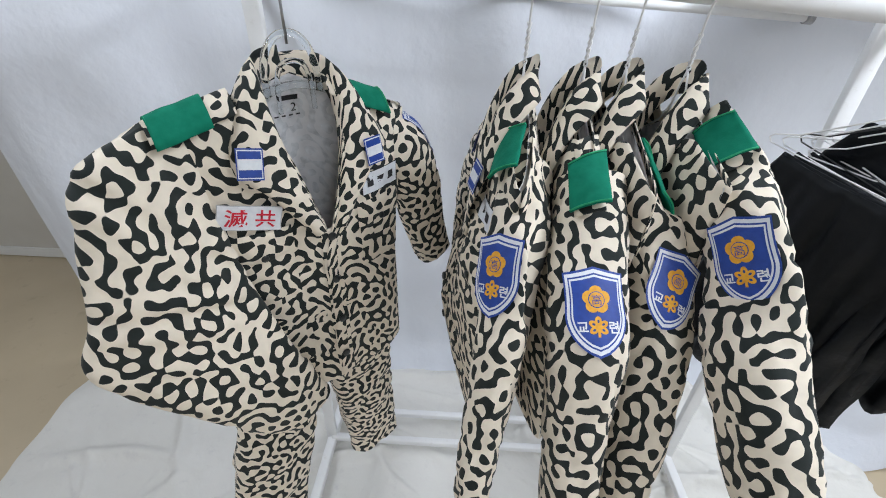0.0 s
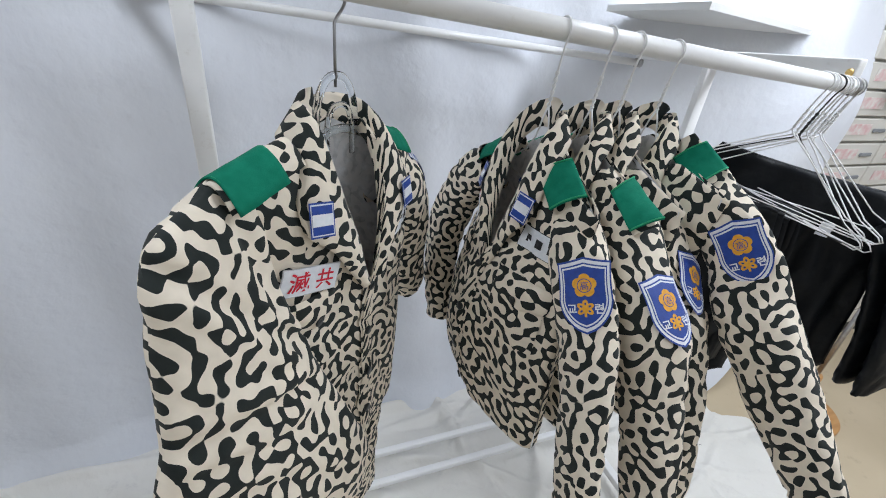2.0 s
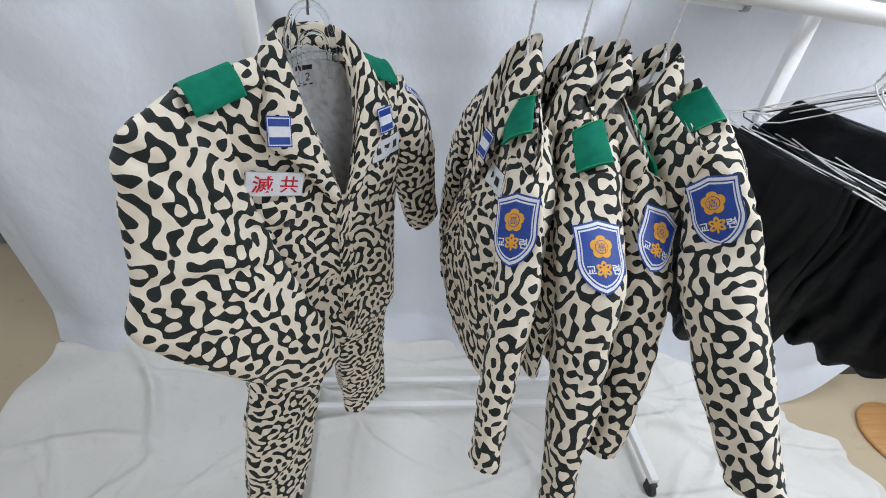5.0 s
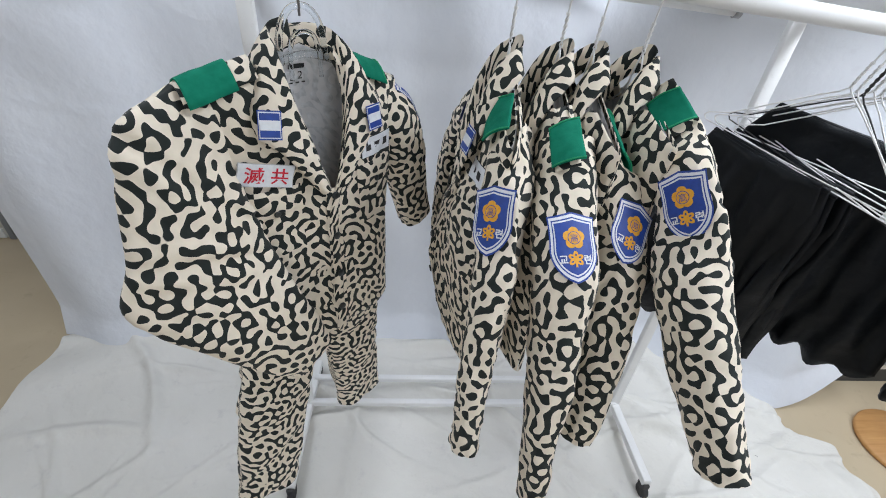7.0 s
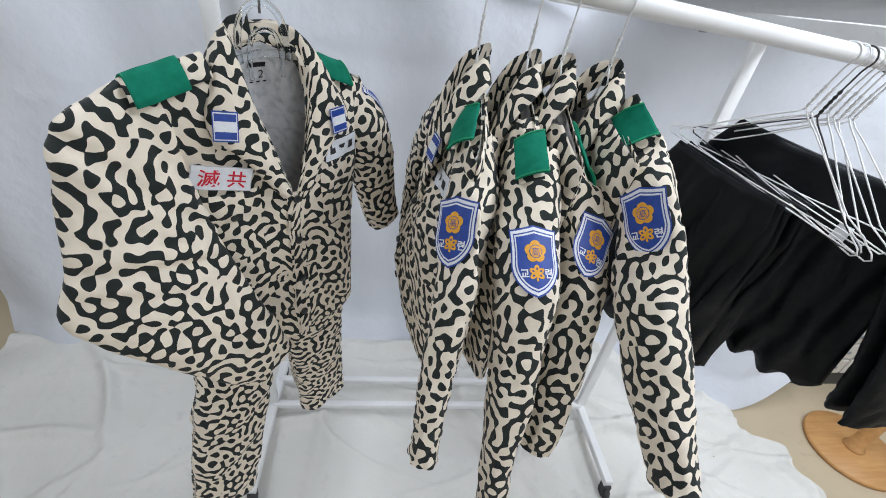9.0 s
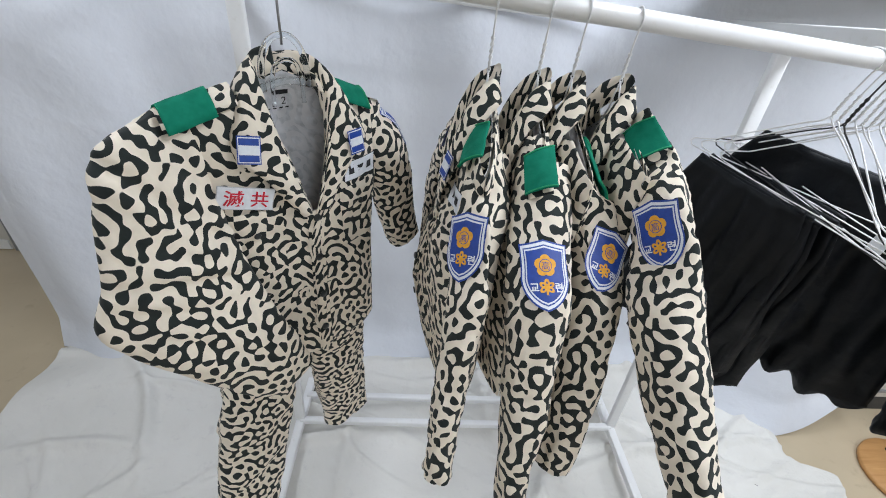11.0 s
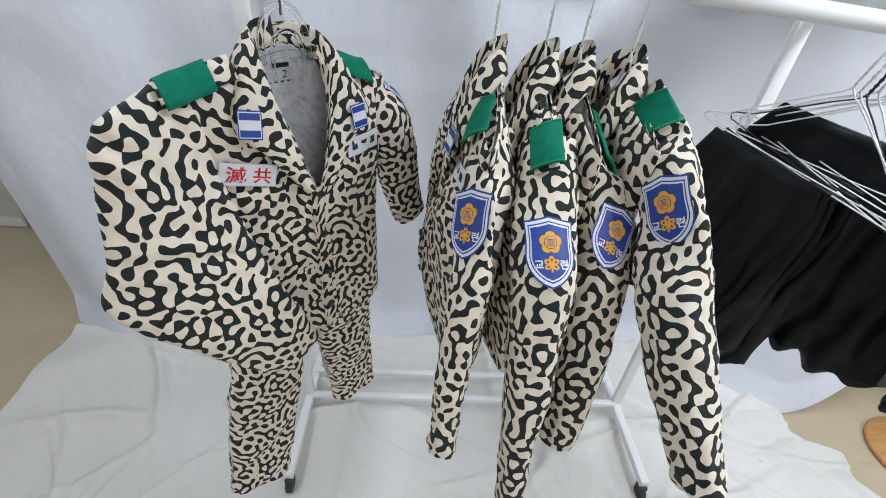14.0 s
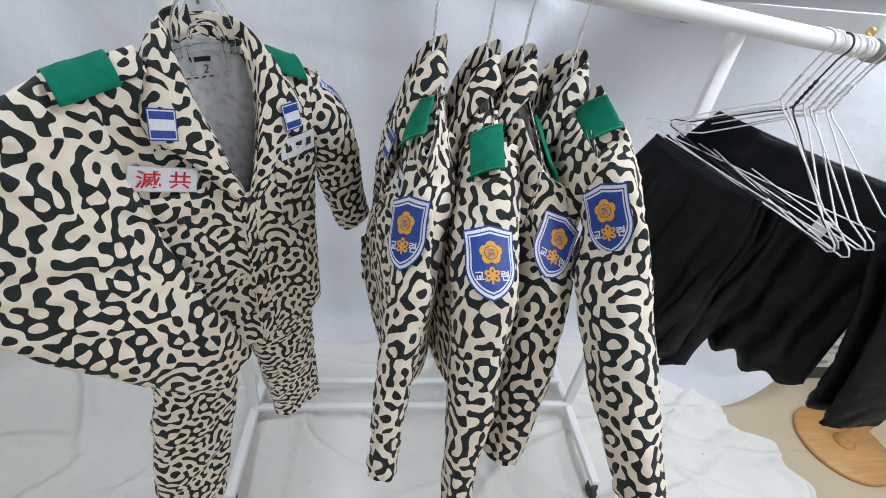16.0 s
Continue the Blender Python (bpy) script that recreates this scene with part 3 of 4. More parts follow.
def shield_patch(parent, fn, s=1.0):
    """The blue shield badge with white borders, a golden flower, a crest and two syllables."""
    base = part("shield_patch", conform(shield_plate(s, 0.0018), fn), BLUE, parent, "embroidered blue shield patch with white borders")
    for k, (f, mat, nm) in enumerate(((0.945, WHITE_THREAD, "white_border"), (0.855, BLUE, "blue_band"), (0.815, WHITE_THREAD, "white_line"), (0.765, BLUE, "blue_field"))):
        part(nm, conform(shield_plate(s * f, 0.0022 + k * 0.0003), fn), mat, base)
    h = 0.0036
    fy = 0.0135 * s
    for k in range(5):
        a = radians(90 + 72 * k)
        part("petal", conform(disc(0.0092 * s * math.cos(a), fy + 0.0092 * s * math.sin(a), h + k * 0.00003, 0.0068 * s, 0.0074 * s, a), fn), GOLD_THREAD, base)
    part("flower_ring", conform(disc(0, fy, h + 0.0003, 0.0094 * s), fn), BLUE, base)
    part("flower_heart", conform(disc(0, fy, h + 0.0006, 0.0084 * s), fn), GOLD_THREAD, base)
    g = glyphs("\u9ad8", 0.0125 * s)
    bmesh.ops.translate(g, verts=g.verts[:], vec=(0, fy - 0.0003 * s, h + 0.0009))
    part("lettering", conform(g, fn), BLUE, base)
    cy = -0.0165 * s
    for a in (90, 28, 152, -34, 214):
        ang = radians(a)
        part("crest_leaf", conform(disc(0.0062 * s * math.cos(ang), cy + 0.0062 * s * math.sin(ang), h, 0.0056 * s, 0.0038 * s, ang, 0.34), fn), GOLD_THREAD, base)
    part("crest_heart", conform(disc(0, cy, h + 0.0002, 0.0024 * s), fn), GOLD_THREAD, base)
    part("crest_stalk", conform(grid(lambda u, v: V((u - 0.5) * 0.003 * s, cy - 0.011 * s * v, h + 0.0002), 2, 6), fn), GOLD_THREAD, base)
    for ch, cx in (("\uad50", -0.0175), ("\ub828", 0.0175)):
        g = glyphs(ch, 0.0145 * s, 0.00035)
        bmesh.ops.translate(g, verts=g.verts[:], vec=(cx * s, -0.0165 * s, h))
        part("lettering", conform(g, fn), WHITE_THREAD, base)
    return base


def flag_patch(parent, fn, w=0.036, h=0.045):
    base = part("collar_patch", conform(plate(lambda y: w / 2, -h / 2, h / 2, 0.0012, 4, 4), fn), BLUE, parent, "blue and white striped collar patch")
    part("white_edge", conform(plate(lambda y: w * 0.455, -h * 0.45, h * 0.45, 0.0018, 4, 4), fn), WHITE_THREAD, base)
    part("blue_ground", conform(plate(lambda y: w * 0.42, -h * 0.41, h * 0.41, 0.0023, 4, 4), fn), BLUE, base)
    part("white_stripe", conform(plate(lambda y: w * 0.42, -h * 0.17, h * 0.17, 0.0028, 4, 3), fn), WHITE_THREAD, base)
    return base


def name_patch(parent, fn, red, w=0.088, h=0.042):
    base = part("name_patch", conform(plate(lambda y: w / 2, -h / 2, h / 2, 0.0012, 6, 4), fn), BLACK_THREAD if not red else GREY_THREAD, parent, "white name patch with red characters" if red else "white name patch with black marks")
    part("white_ground", conform(plate(lambda y: w * 0.485, -h * 0.47, h * 0.47, 0.0018, 6, 4), fn), WHITE_THREAD, base)
    if red:
        for ch, cx in (("\u6ec5", -0.019), ("\u5171", 0.021)):
            g = glyphs(ch, 0.031, 0.0004)
            bmesh.ops.translate(g, verts=g.verts[:], vec=(cx, 0, 0.0024))
            part("lettering", conform(g, fn), RED_THREAD, base)
    else:
        for cx in (-0.025, 0.0, 0.025):
            part("dark_bar", conform(plate(lambda y: 0.0068, -0.0075, 0.0075, 0.0024, 3, 3), lambda a, b, cx=cx: fn(a + cx, b)), BLACK_THREAD, base)
    return base


COLLAR_N = [(0, .034, -.055), (.036, .022, -.062), (.050, -.014, -.085), (.044, -.040, -.150), (.020, -.056, -.235), (.006, -.060, -.285)]
COLLAR_R = [(0, .040, -.020), (.042, .028, -.020), (.058, -.016, -.036), (.054, -.050, -.115), (.030, -.064, -.215), (.010, -.066, -.287)]
COLLAR_O = [(0, .058, -.060), (.070, .044, -.064), (.104, -.014, -.095), (.126, -.050, -.158), (.088, -.064, -.200), (.026, -.068, -.290)]


def collar_at(s, w, side, spread=1.0, lift=0.0, thin=1.0):
    n, r, o = (Vector(spline(c, s)) for c in (COLLAR_N, COLLAR_R, COLLAR_O))
    if w < 0.3:
        p = n.lerp(r, w / 0.3)
    else:
        p = r.lerp(o, (w - 0.3) / 0.7)
        p += V(0.2, -0.5, 0.4) * (0.012 * math.sin(math.pi * (w - 0.3) / 0.7))
    p.y += 0.004 * noise.noise(p * 18)
    p.y *= thin if p.y > 0 else 1.0
    p.z += lift * max(0.0, 1 - ((s - 0.26) * 2.7) ** 2)
    return V(p.x * side * spread, p.y, p.z)


def jacket(label, m, cut, left, right, group, spread=1.0, lift=0.0, buttons=4, shield=(0.0, 0.26, 0.0, 1.0), badge=None, loop_corners=None, name_lift=0.0, loop_up=0.0):
    """A camouflage jacket: origin at the hanger's neck, x to the wearer's left, y to the back."""
    th = thing("jacket", label, "jacket", group, m=m)
    sd = cut.seed * 0.731

    def back_fn(u, v):
        x0 = 2 * u - 1
        w = cut.width(v)
        x = x0 * w
        z = cut.ridge(x0 * cut.shoulder) * (1 - v) + cut.hem * v + (0.012 * noise.noise(V(x * 6, cut.seed, 0)) if v > 0.97 else 0)
        return V(x, cut.y(x, z, False), z)

    part("back_panel", grid(back_fn, 44, 50, (sd, 0.0), thick=0.0012), CAMO, th)

    def lining_fn(u, v):
        p = back_fn(u, v)
        return V(p.x * 0.97, p.y - 0.006, p.z - 0.002)

    part("lining", grid(lining_fn, 24, 30, (sd, 0.0)), CAMO_IN, th, "pale grey inside of the cloth")
    for side, nm in ((1, "front_panel"), (-1, "front_panel")):
        def front_fn(u, v, side=side):
            xo = max(cut.gape * (1 - v / 0.36), -0.012 if side > 0 else 0.004)
            xw = cut.width(v)
            x = xo + (xw - xo) * u
            top = cut.ridge(min(x, cut.shoulder) * side) - 0.05 * max(0.0, 1 - u * 3) ** 2
            z = top * (1 - v) + cut.hem * v
            if v > 0.97:
                z += 0.012 * noise.noise(V(x * 6, cut.seed + side, 0))
            y = cut.y(x * side, z) - (0.004 if side > 0 and u < 0.12 else 0)
            return V(x * side, y, z)
        part(nm, grid(front_fn, 30, 56, (sd * 1.9 + side, 0.3), thick=0.0012), CAMO, th)
    for side in (1, -1):
        part("collar", grid(lambda u, v, side=side: collar_at(u, v, side, spread, lift, 0.5 if lift else 1.0), 30, 12, (sd * 2.7 + side * 0.7, sd), thick=0.0015), CAMO, th)
    sleeves = []
    for rows, side in ((left, 1), (right, -1)):
        sl = Sleeve(rows, cut.seed * 1.17 + side * 0.5, side=side)
        if side > 0 and badge:
            sl.stiff.append((*badge[:4], 0.050, 0.068, 1.0, 4.0))
            il, ir, ol, orr = loop_corners
            lx, lz = ((ir - il) + (orr - ol)).normalized(), (il + ir - ol - orr).normalized()
            sl.stiff.append(((il + ir + ol + orr) / 4 - lx.cross(lz).normalized() * 0.008, lx.cross(lz).normalized(), lx, lz, 0.050, 0.060, 0.35, 0.0))
        s_ob = part("sleeve", sl.mesh(), CAMO, th)
        sleeves.append((sl, s_ob))
    # shoulder loops in green felt over a strap of the same cloth
    for side in (1, -1):
        loop = cut.loop_left if side > 0 else cut.loop

        def strap(x0, x1, yw, lift):
            def fn(u, v):
                x = (x0 + (x1 - x0) * u)
                f = (2 * v - 1)
                y = cut.loop_y + yw * f
                z = cut.ridge(x * side) + 0.014 + lift - (cut.drop if side > 0 or cut.drop > 0.8 else 1.3) * yw * abs(f) ** 1.7 + 0.002 * noise.noise(V(x * 30, f * 2, cut.seed))
                return V(x * side, y, z)
            return fn
        if side > 0 and loop_corners:
            def band(u0, u1, v0, v1, up):
                il, ir, ol, orr = loop_corners
                nrm = (ir - il).cross(il - ol).normalized()

                def fn(u, v):
                    u, v = u0 + (u1 - u0) * u, v0 + (v1 - v0) * v
                    p = il.lerp(ir, v).lerp(ol.lerp(orr, v), u)
                    return p + nrm * (up + 0.006 * math.sin(math.pi * v) - 0.003 + 0.0015 * noise.noise(V(u * 3, v * 3, cut.seed)))
                return fn
            strap_fn, loop_fn, edge_fn = band(-0.5, 1.06, 0.12, 0.88, -0.004), band(0, 1, 0, 1, 0.007 + loop_up), band(0, 1, 0, 1, 0.0082 + loop_up)
        else:
            strap_fn, loop_fn, edge_fn = strap(loop[0] - 0.035, loop[1] + 0.004, cut.loop_w * 0.8, 0.0), strap(*loop, cut.loop_w, 0.005), strap(*loop, cut.loop_w, 0.0065)
        part("shoulder_strap", grid(strap_fn, 14, 10, (sd, side * 0.9), thick=0.002), CAMO, th)
        ep = part("shoulder_loop", grid(loop_fn, 16, 12, thick=0.0025), GREEN, th, "green felt shoulder loop")
        for f in (0.02, 0.98):
            pts = [edge_fn(f, k / 12) for k in range(13)]
            part("edge_thread", tube(pts, 0.0013, 5), GREEN_EDGE, ep, "bright green edge stitching")
    # chest pockets, patches, buttons
    for side in (1, -1):
        cx = 0.112 * side

        def on(a, b, cx=cx, cz=0.0):
            return cut.front(cx + a, cz + b)
        pouch = part("pocket", conform(plate(lambda y: 0.050, -0.395, -0.275, 0.003, 8, 8), on), CAMO, th)
        def flap_fn(u, v):
            # pointed towards the middle of its lower edge, and turned down to the cloth all round
            x = (2 * u - 1) * 0.053
            y = -0.262 - (0.046 + 0.016 * (1 - abs(2 * u - 1))) * v
            rim = min(u, 1 - u, v, 1 - v) < 0.01
            return V(x, y, 0.0035 if rim else 0.0075)
        flap_bm = conform(grid(flap_fn, 12, 12), on)
        flap = part("pocket_flap", flap_bm, CAMO, th)
        for ob in (pouch, flap):
            for poly in ob.data.polygons:
                for li in poly.loop_indices:
                    co = ob.data.vertices[ob.data.loops[li].vertex_index].co
                    ob.data.uv_layers[0].data[li].uv = (co.x + sd * 3, co.z + 0.4 * side)
        btn = lathe([(0.0, 0), (0.006, 0), (0.0065, 0.0015), (0.0055, 0.003), (0.0, 0.0026)], 14)
        p, n = cut.front(cx, -0.305)
        btn.transform(Matrix.Translation(p + n * 0.0095) @ n.to_track_quat("Z", "Y").to_matrix().to_4x4())
        part("button", btn, BUTTON, flap)
        def chest(a, b, cx=cx, out=0.007 if side < 0 else 0.002):
            if cx < 0 and not lift:
                # sewn on with a slant
                a, b = a * 0.97 + b * 0.24, b * 0.97 - a * 0.24
            p, n = cut.front(cx * 1.05 + a, -0.231 + name_lift + b)
            return p + n * out, n
        name_patch(th, chest, red=side < 0)

        def flagfn(a, b, side=side):
            at = 0.69 if side > 0 and not lift else 0.62
            c = collar_at(at, 0.78, side, spread)
            ex = (collar_at(at, 0.9, side, spread) - collar_at(at, 0.55, side, spread)).normalized() * side
            ez = (collar_at(at - 0.06, 0.78, side, spread) - collar_at(at + 0.06, 0.78, side, spread)).normalized()
            n = ex.cross(ez).normalized()
            up = V(-0.05 if side > 0 else 0.14, 0, 1) if not lift else V(0.08 * side, 0, 1)
            ez = (up - n * up.dot(n)).normalized()
            ex = ez.cross(n).normalized()
            return c + ex * a + ez * b + n * 0.003, n
        flag_patch(th, flagfn)
    placket = part("placket", conform(plate(lambda y: 0.017, cut.hem + 0.01, -0.285, 0.0035, 4, 30), lambda a, b: cut.front(a, b)), CAMO, th)
    for poly in placket.data.polygons:
        for li in poly.loop_indices:
            co = placket.data.vertices[placket.data.loops[li].vertex_index].co
            placket.data.uv_layers[0].data[li].uv = (co.x + sd * 5, co.z)
    for k in range(buttons):
        z = -0.30 - 0.095 * k
        p, n = cut.front(0.0, z)
        btn = lathe([(0.0, 0), (0.0075, 0), (0.008, 0.0018), (0.007, 0.0035), (0.0, 0.003)], 16)
        btn.transform(Matrix.Translation(p + n * 0.006) @ n.to_track_quat("Z", "Y").to_matrix().to_4x4())
        part("button", btn, BUTTON, th)
    if not lift:
        def nape(a, b):
            z = -0.105 + b
            return V(a, cut.y(a, z, False) - 0.008, z), V(0, -1, 0)
        part("size_tape", conform(plate(lambda y: 0.016, 0.014, 0.022, 0.001, 6, 2), nape), BLACK_THREAD, th, "black woven size tape")
        g = glyphs("2", 0.020)
        bmesh.ops.translate(g, verts=g.verts[:], vec=(0.008, 0.002, 0.0015))
        part("lettering", conform(g, nape), BLACK_THREAD, th)
        for k in range(4):
            part("dark_bar", conform(plate(lambda y: 0.0036, -0.0125, -0.0100, 0.0015, 2, 2), lambda a, b, k=k: nape(a - 0.022 + 0.0125 * k, b)), BLACK_THREAD, th)
    sl, s_ob = sleeves[0]
    theta, v0, turn, size = shield
    if badge:
        c0, n, ex, ez, size = badge
        shield_patch(s_ob, lambda a, b: (c0 + n * (0.0025 - 4.0 * a * a) + ex * a + ez * b, n), size)
    else:
        shield_patch(s_ob, sl.surface(theta, v0, turn), size)
    return th


def yaw_at(x, y, z, yaw):
    return pose(x, y, z, 0, 0, yaw)


# the uniform that faces the aisle
A_M = yaw_at(0.017, 1.033, 1.662, 42.9)
jacket("camouflage jacket with red-lettered patch, one sleeve bent forward", A_M,
       Cut(1, depth=0.055, hem=-0.655, crease=0.008, waist=0.168, hemw=0.172, slope=0.25, slope_left=0.40, loop=(0.133, 0.206), loop_left=(0.080, 0.150), loop_w=0.038, loop_y=-0.001),
       [(.135, .02, -.165, .055, .032), (.190, .01, -.200, .060, .042), (.232, .010, -.280, .055, .042), (.268, .025, -.390, .050, .040), (.305, .035, -.500, .046, .036)],
       [(-.150, -.072, -.080, -.130, .020, .022), (-.220, -.088, -.135, -.190, .005, .030), (-.300, -.122, -.150, -.235, -.015, .036), (-.326, -.215, -.150, -.280, -.040, .038), (-.350, -.305, -.145, -.320, -.060, .036),
        (-.374, -.385, -.135, -.370, -.076, .034), (-.300, -.480, -.120, -.440, -.104, .032), (-.215, -.590, -.090, -.520, -.114, .030), (-.155, -.655, -.068, -.590, -.110, .024)],
       "camouflage jackets", shield=(0.0, 0.30, 0.0, 0.95))

# the four jackets hung edge-on along the rail
# each row: rail place, height, yaw; the near sleeve's line with half-depth and half-width; the badge's two top
# corners and point; the shoulder loop's inner and outer corners; the cut
SIDE = [
    (0.364, 1.640, -93, [(.372, .955, 1.505, .046, .042), (.355, .835, 1.412, .052, .040), (.334, .755, 1.290, .050, .032), (.318, .705, 1.180, .044, .026), (.309, .660, 1.065, .040, .026)],
     ((.307, .852, 1.448), (.360, .803, 1.476), (.324, .777, 1.386)), ((.344, .985, 1.535), (.376, .949, 1.571), (.328, .912, 1.503), (.360, .876, 1.539)), dict(depth=0.055, bulge=0.055, rise=0.45, gape=0.075), 0.035),
    (0.452, 1.640, -92, [(.460, .930, 1.500, .052, .050), (.448, .800, 1.388, .054, .052), (.447, .730, 1.270, .050, .044), (.440, .670, 1.130, .046, .032), (.430, .610, 0.975, .042, .022)],
     ((.412, .790, 1.445), (.488, .796, 1.444), (.442, .717, 1.379)), ((.420, .910, 1.536), (.470, .922, 1.554), (.417, .846, 1.498), (.461, .832, 1.523)), dict(bulge=0.05), 0.0),
    (0.512, 1.640, -88, [(.540, .950, 1.500, .046, .040), (.560, .850, 1.380, .050, .046), (.550, .775, 1.260, .048, .046), (.532, .720, 1.150, .046, .040), (.516, .690, 1.055, .042, .034)],
     ((.548, .853, 1.452), (.612, .848, 1.416), (.537, .775, 1.375)), ((.527, .965, 1.560), (.547, .958, 1.516), (.544, .893, 1.510), (.566, .888, 1.466)), dict(bulge=0.04), 0.0),
    (0.600, 1.640, -89, [(.640, .945, 1.540, .050, .040), (.643, .820, 1.460, .056, .044), (.640, .735, 1.360, .058, .052), (.660, .640, 1.250, .052, .042), (.682, .555, 1.150, .042, .032)],
     ((.595, .846, 1.480), (.632, .799, 1.528), (.627, .767, 1.432)), ((.610, .972, 1.564), (.637, .941, 1.605), (.604, .908, 1.530), (.660, .900, 1.570)), dict(bulge=0.04, slope_left=0.28), 0.0),
]
HANG_GROUP = "hangers on the rail"


def badge_frame(m, tl, tr, tip, size=1.08):
    """Where a badge lies, from its top corners and its point: centre, normal, right and up in the jacket's own axes."""
    tl, tr, tip = (m.inverted() @ Vector(p) for p in (tl, tr, tip))
    up = ((tl + tr) / 2 - tip)
    ex = (tr - tl).normalized()
    n = ex.cross(up).normalized()
    return (tip + up * (0.050 / 0.095), n, ex, n.cross(ex), size)


for k, (x, z, yaw, line, corners, loops, shape, lifted) in enumerate(SIDE):
    m = yaw_at(x, RAIL_Y, z, yaw)
    left = [(*(m.inverted() @ V(*row[:3])), row[3], row[4]) for row in line]
    right = [(-.140, 0, -.165, .052, .045), (-.190, .005, -.20, .052, .045), (-.215, .02, -.30, .055, .040), (-.220, .03, -.45, .048, .036), (-.220, .03, -.60, .040, .03)]
    if k == 0:
        # the foremost jacket's far sleeve swings out to the front
        right = [(*(m.inverted() @ V(*row[:3])), row[3], row[4]) for row in ((.362, 1.180, 1.490, .050, .042), (.338, 1.255, 1.420, .052, .046), (.313, 1.285, 1.300, .052, .042), (.300, 1.270, 1.180, .046, .036), (.300, 1.240, 1.070, .040, .030))]
    jacket("camouflage jacket with blue shield patch hung edge-on on the rail", m,
           Cut(3 + k * 2, **{**dict(depth=0.036, hem=-0.61, crease=0.008, shoulder=0.195, waist=0.188, hemw=0.195, loop_w=0.03, drop=0.2, slope=0.52, slope_left=0.36, loop=(0.085, 0.165)), **shape}),
           left, right, "camouflage jackets", spread=(0.78, 0.74, 0.70, 0.74)[k], lift=0.022, loop_up=(0.012, 0.0, 0.0, 0.007)[k], badge=badge_frame(m, *corners), loop_corners=[m.inverted() @ Vector(p) for p in loops], name_lift=lifted)
    wire_hanger("wire_hanger", WIRE, "white coated wire hanger holding a camouflage jacket", m, HANG_GROUP, half=0.105, drop=0.120, hook=rail_z(x) - z, steep=True)


# ---- trousers under the facing jacket ----
def trousers():
    th = thing("trousers", "cream and black camouflage trousers hanging below the jacket", "trousers", m=A_M)
    legs = (([(-.075, .0, -.46, .085, .045), (-.120, .00, -.62, .085, .050), (-.180, -.02, -.82, .084, .045), (-.245, -.045, -1.07, .078, .036)], 0.2),
            ([(.060, .0, -.46, .080, .045), (.060, .01, -.62, .080, .050), (.075, .025, -.82, .078, .045), (.100, .04, -1.07, .072, .036)], 1.4))
    for rows, seed in legs:
        sl = Sleeve(rows, seed + 9, side=1, crease=0.006, flat=True)
        part("trouser_leg", sl.mesh(40, 50), CAMO, th)
    waist = Sleeve([(0, 0, -.44, .150, .05), (0, 0, -.50, .152, .052), (-.01, 0, -.58, .155, .052)], 5.5, crease=0.004, flat=True)
    part("waist", waist.mesh(48, 10), CAMO, th)
    return th


trousers()


def clear_hanger():
    th = thing("plastic_hanger", "clear plastic suit hanger with a steel hook", "hanger", HANG_GROUP, m=yaw_at(0.017, 1.033, 1.662, 42.9))
    top = rail_z(0.0) - 1.662 + 0.018
    rot = radians(4)
    hk = [(0, 0, -0.005), (0, 0, 0.04), (0, 0, top - 0.062), (0.004, 0, top - 0.056)]
    for k in range(17):
        a = radians(-50 + 230 * k / 16)
        hk.append((0.027 * math.cos(a) * math.cos(rot), 0.027 * math.cos(a) * math.sin(rot), top - 0.025 + 0.027 * math.sin(a)))
    part("hook", tube(hk, 0.0021, 10), STEEL, th, "steel wire hook")
    outer = [(-.042, 0, -.075), (-.040, 0, -.035), (-.030, 0, -.008), (-.012, 0, .008), (.012, 0, .008), (.030, 0, -.008), (.040, 0, -.035), (.042, 0, -.075)]
    part("neck_loop", tube([spline(outer, k / 30) for k in range(31)], 0.0055, 10), CLEAR, th)
    inner = [(-.028, -.006, -.10), (-.026, -.006, -.055), (-.014, -.006, -.030), (.014, -.006, -.030), (.026, -.006, -.055), (.028, -.006, -.10)]
    part("neck_rib", tube([spline(inner, k / 24) for k in range(25)], 0.004, 8), CLEAR, th)
    arms = [(-.19, 0, -.125), (-.12, 0, -.10), (-.05, 0, -.072), (0, 0, -.062), (.05, 0, -.072), (.12, 0, -.10), (.19, 0, -.125)]
    part("arm", tube([spline(arms, k / 36) for k in range(37)], lambda f: 0.006 + 0.004 * abs(2 * f - 1), 10), CLEAR, th)
    part("trouser_bar", tube([(-.16, 0, -.435), (.16, 0, -.435)], 0.004, 8), CLEAR, th)
    for s in (-1, 1):
        part("side_bar", tube([(.17 * s, 0, -.12), (.16 * s, 0, -.435)], 0.004, 8), CLEAR, th)
    return th


clear_hanger()


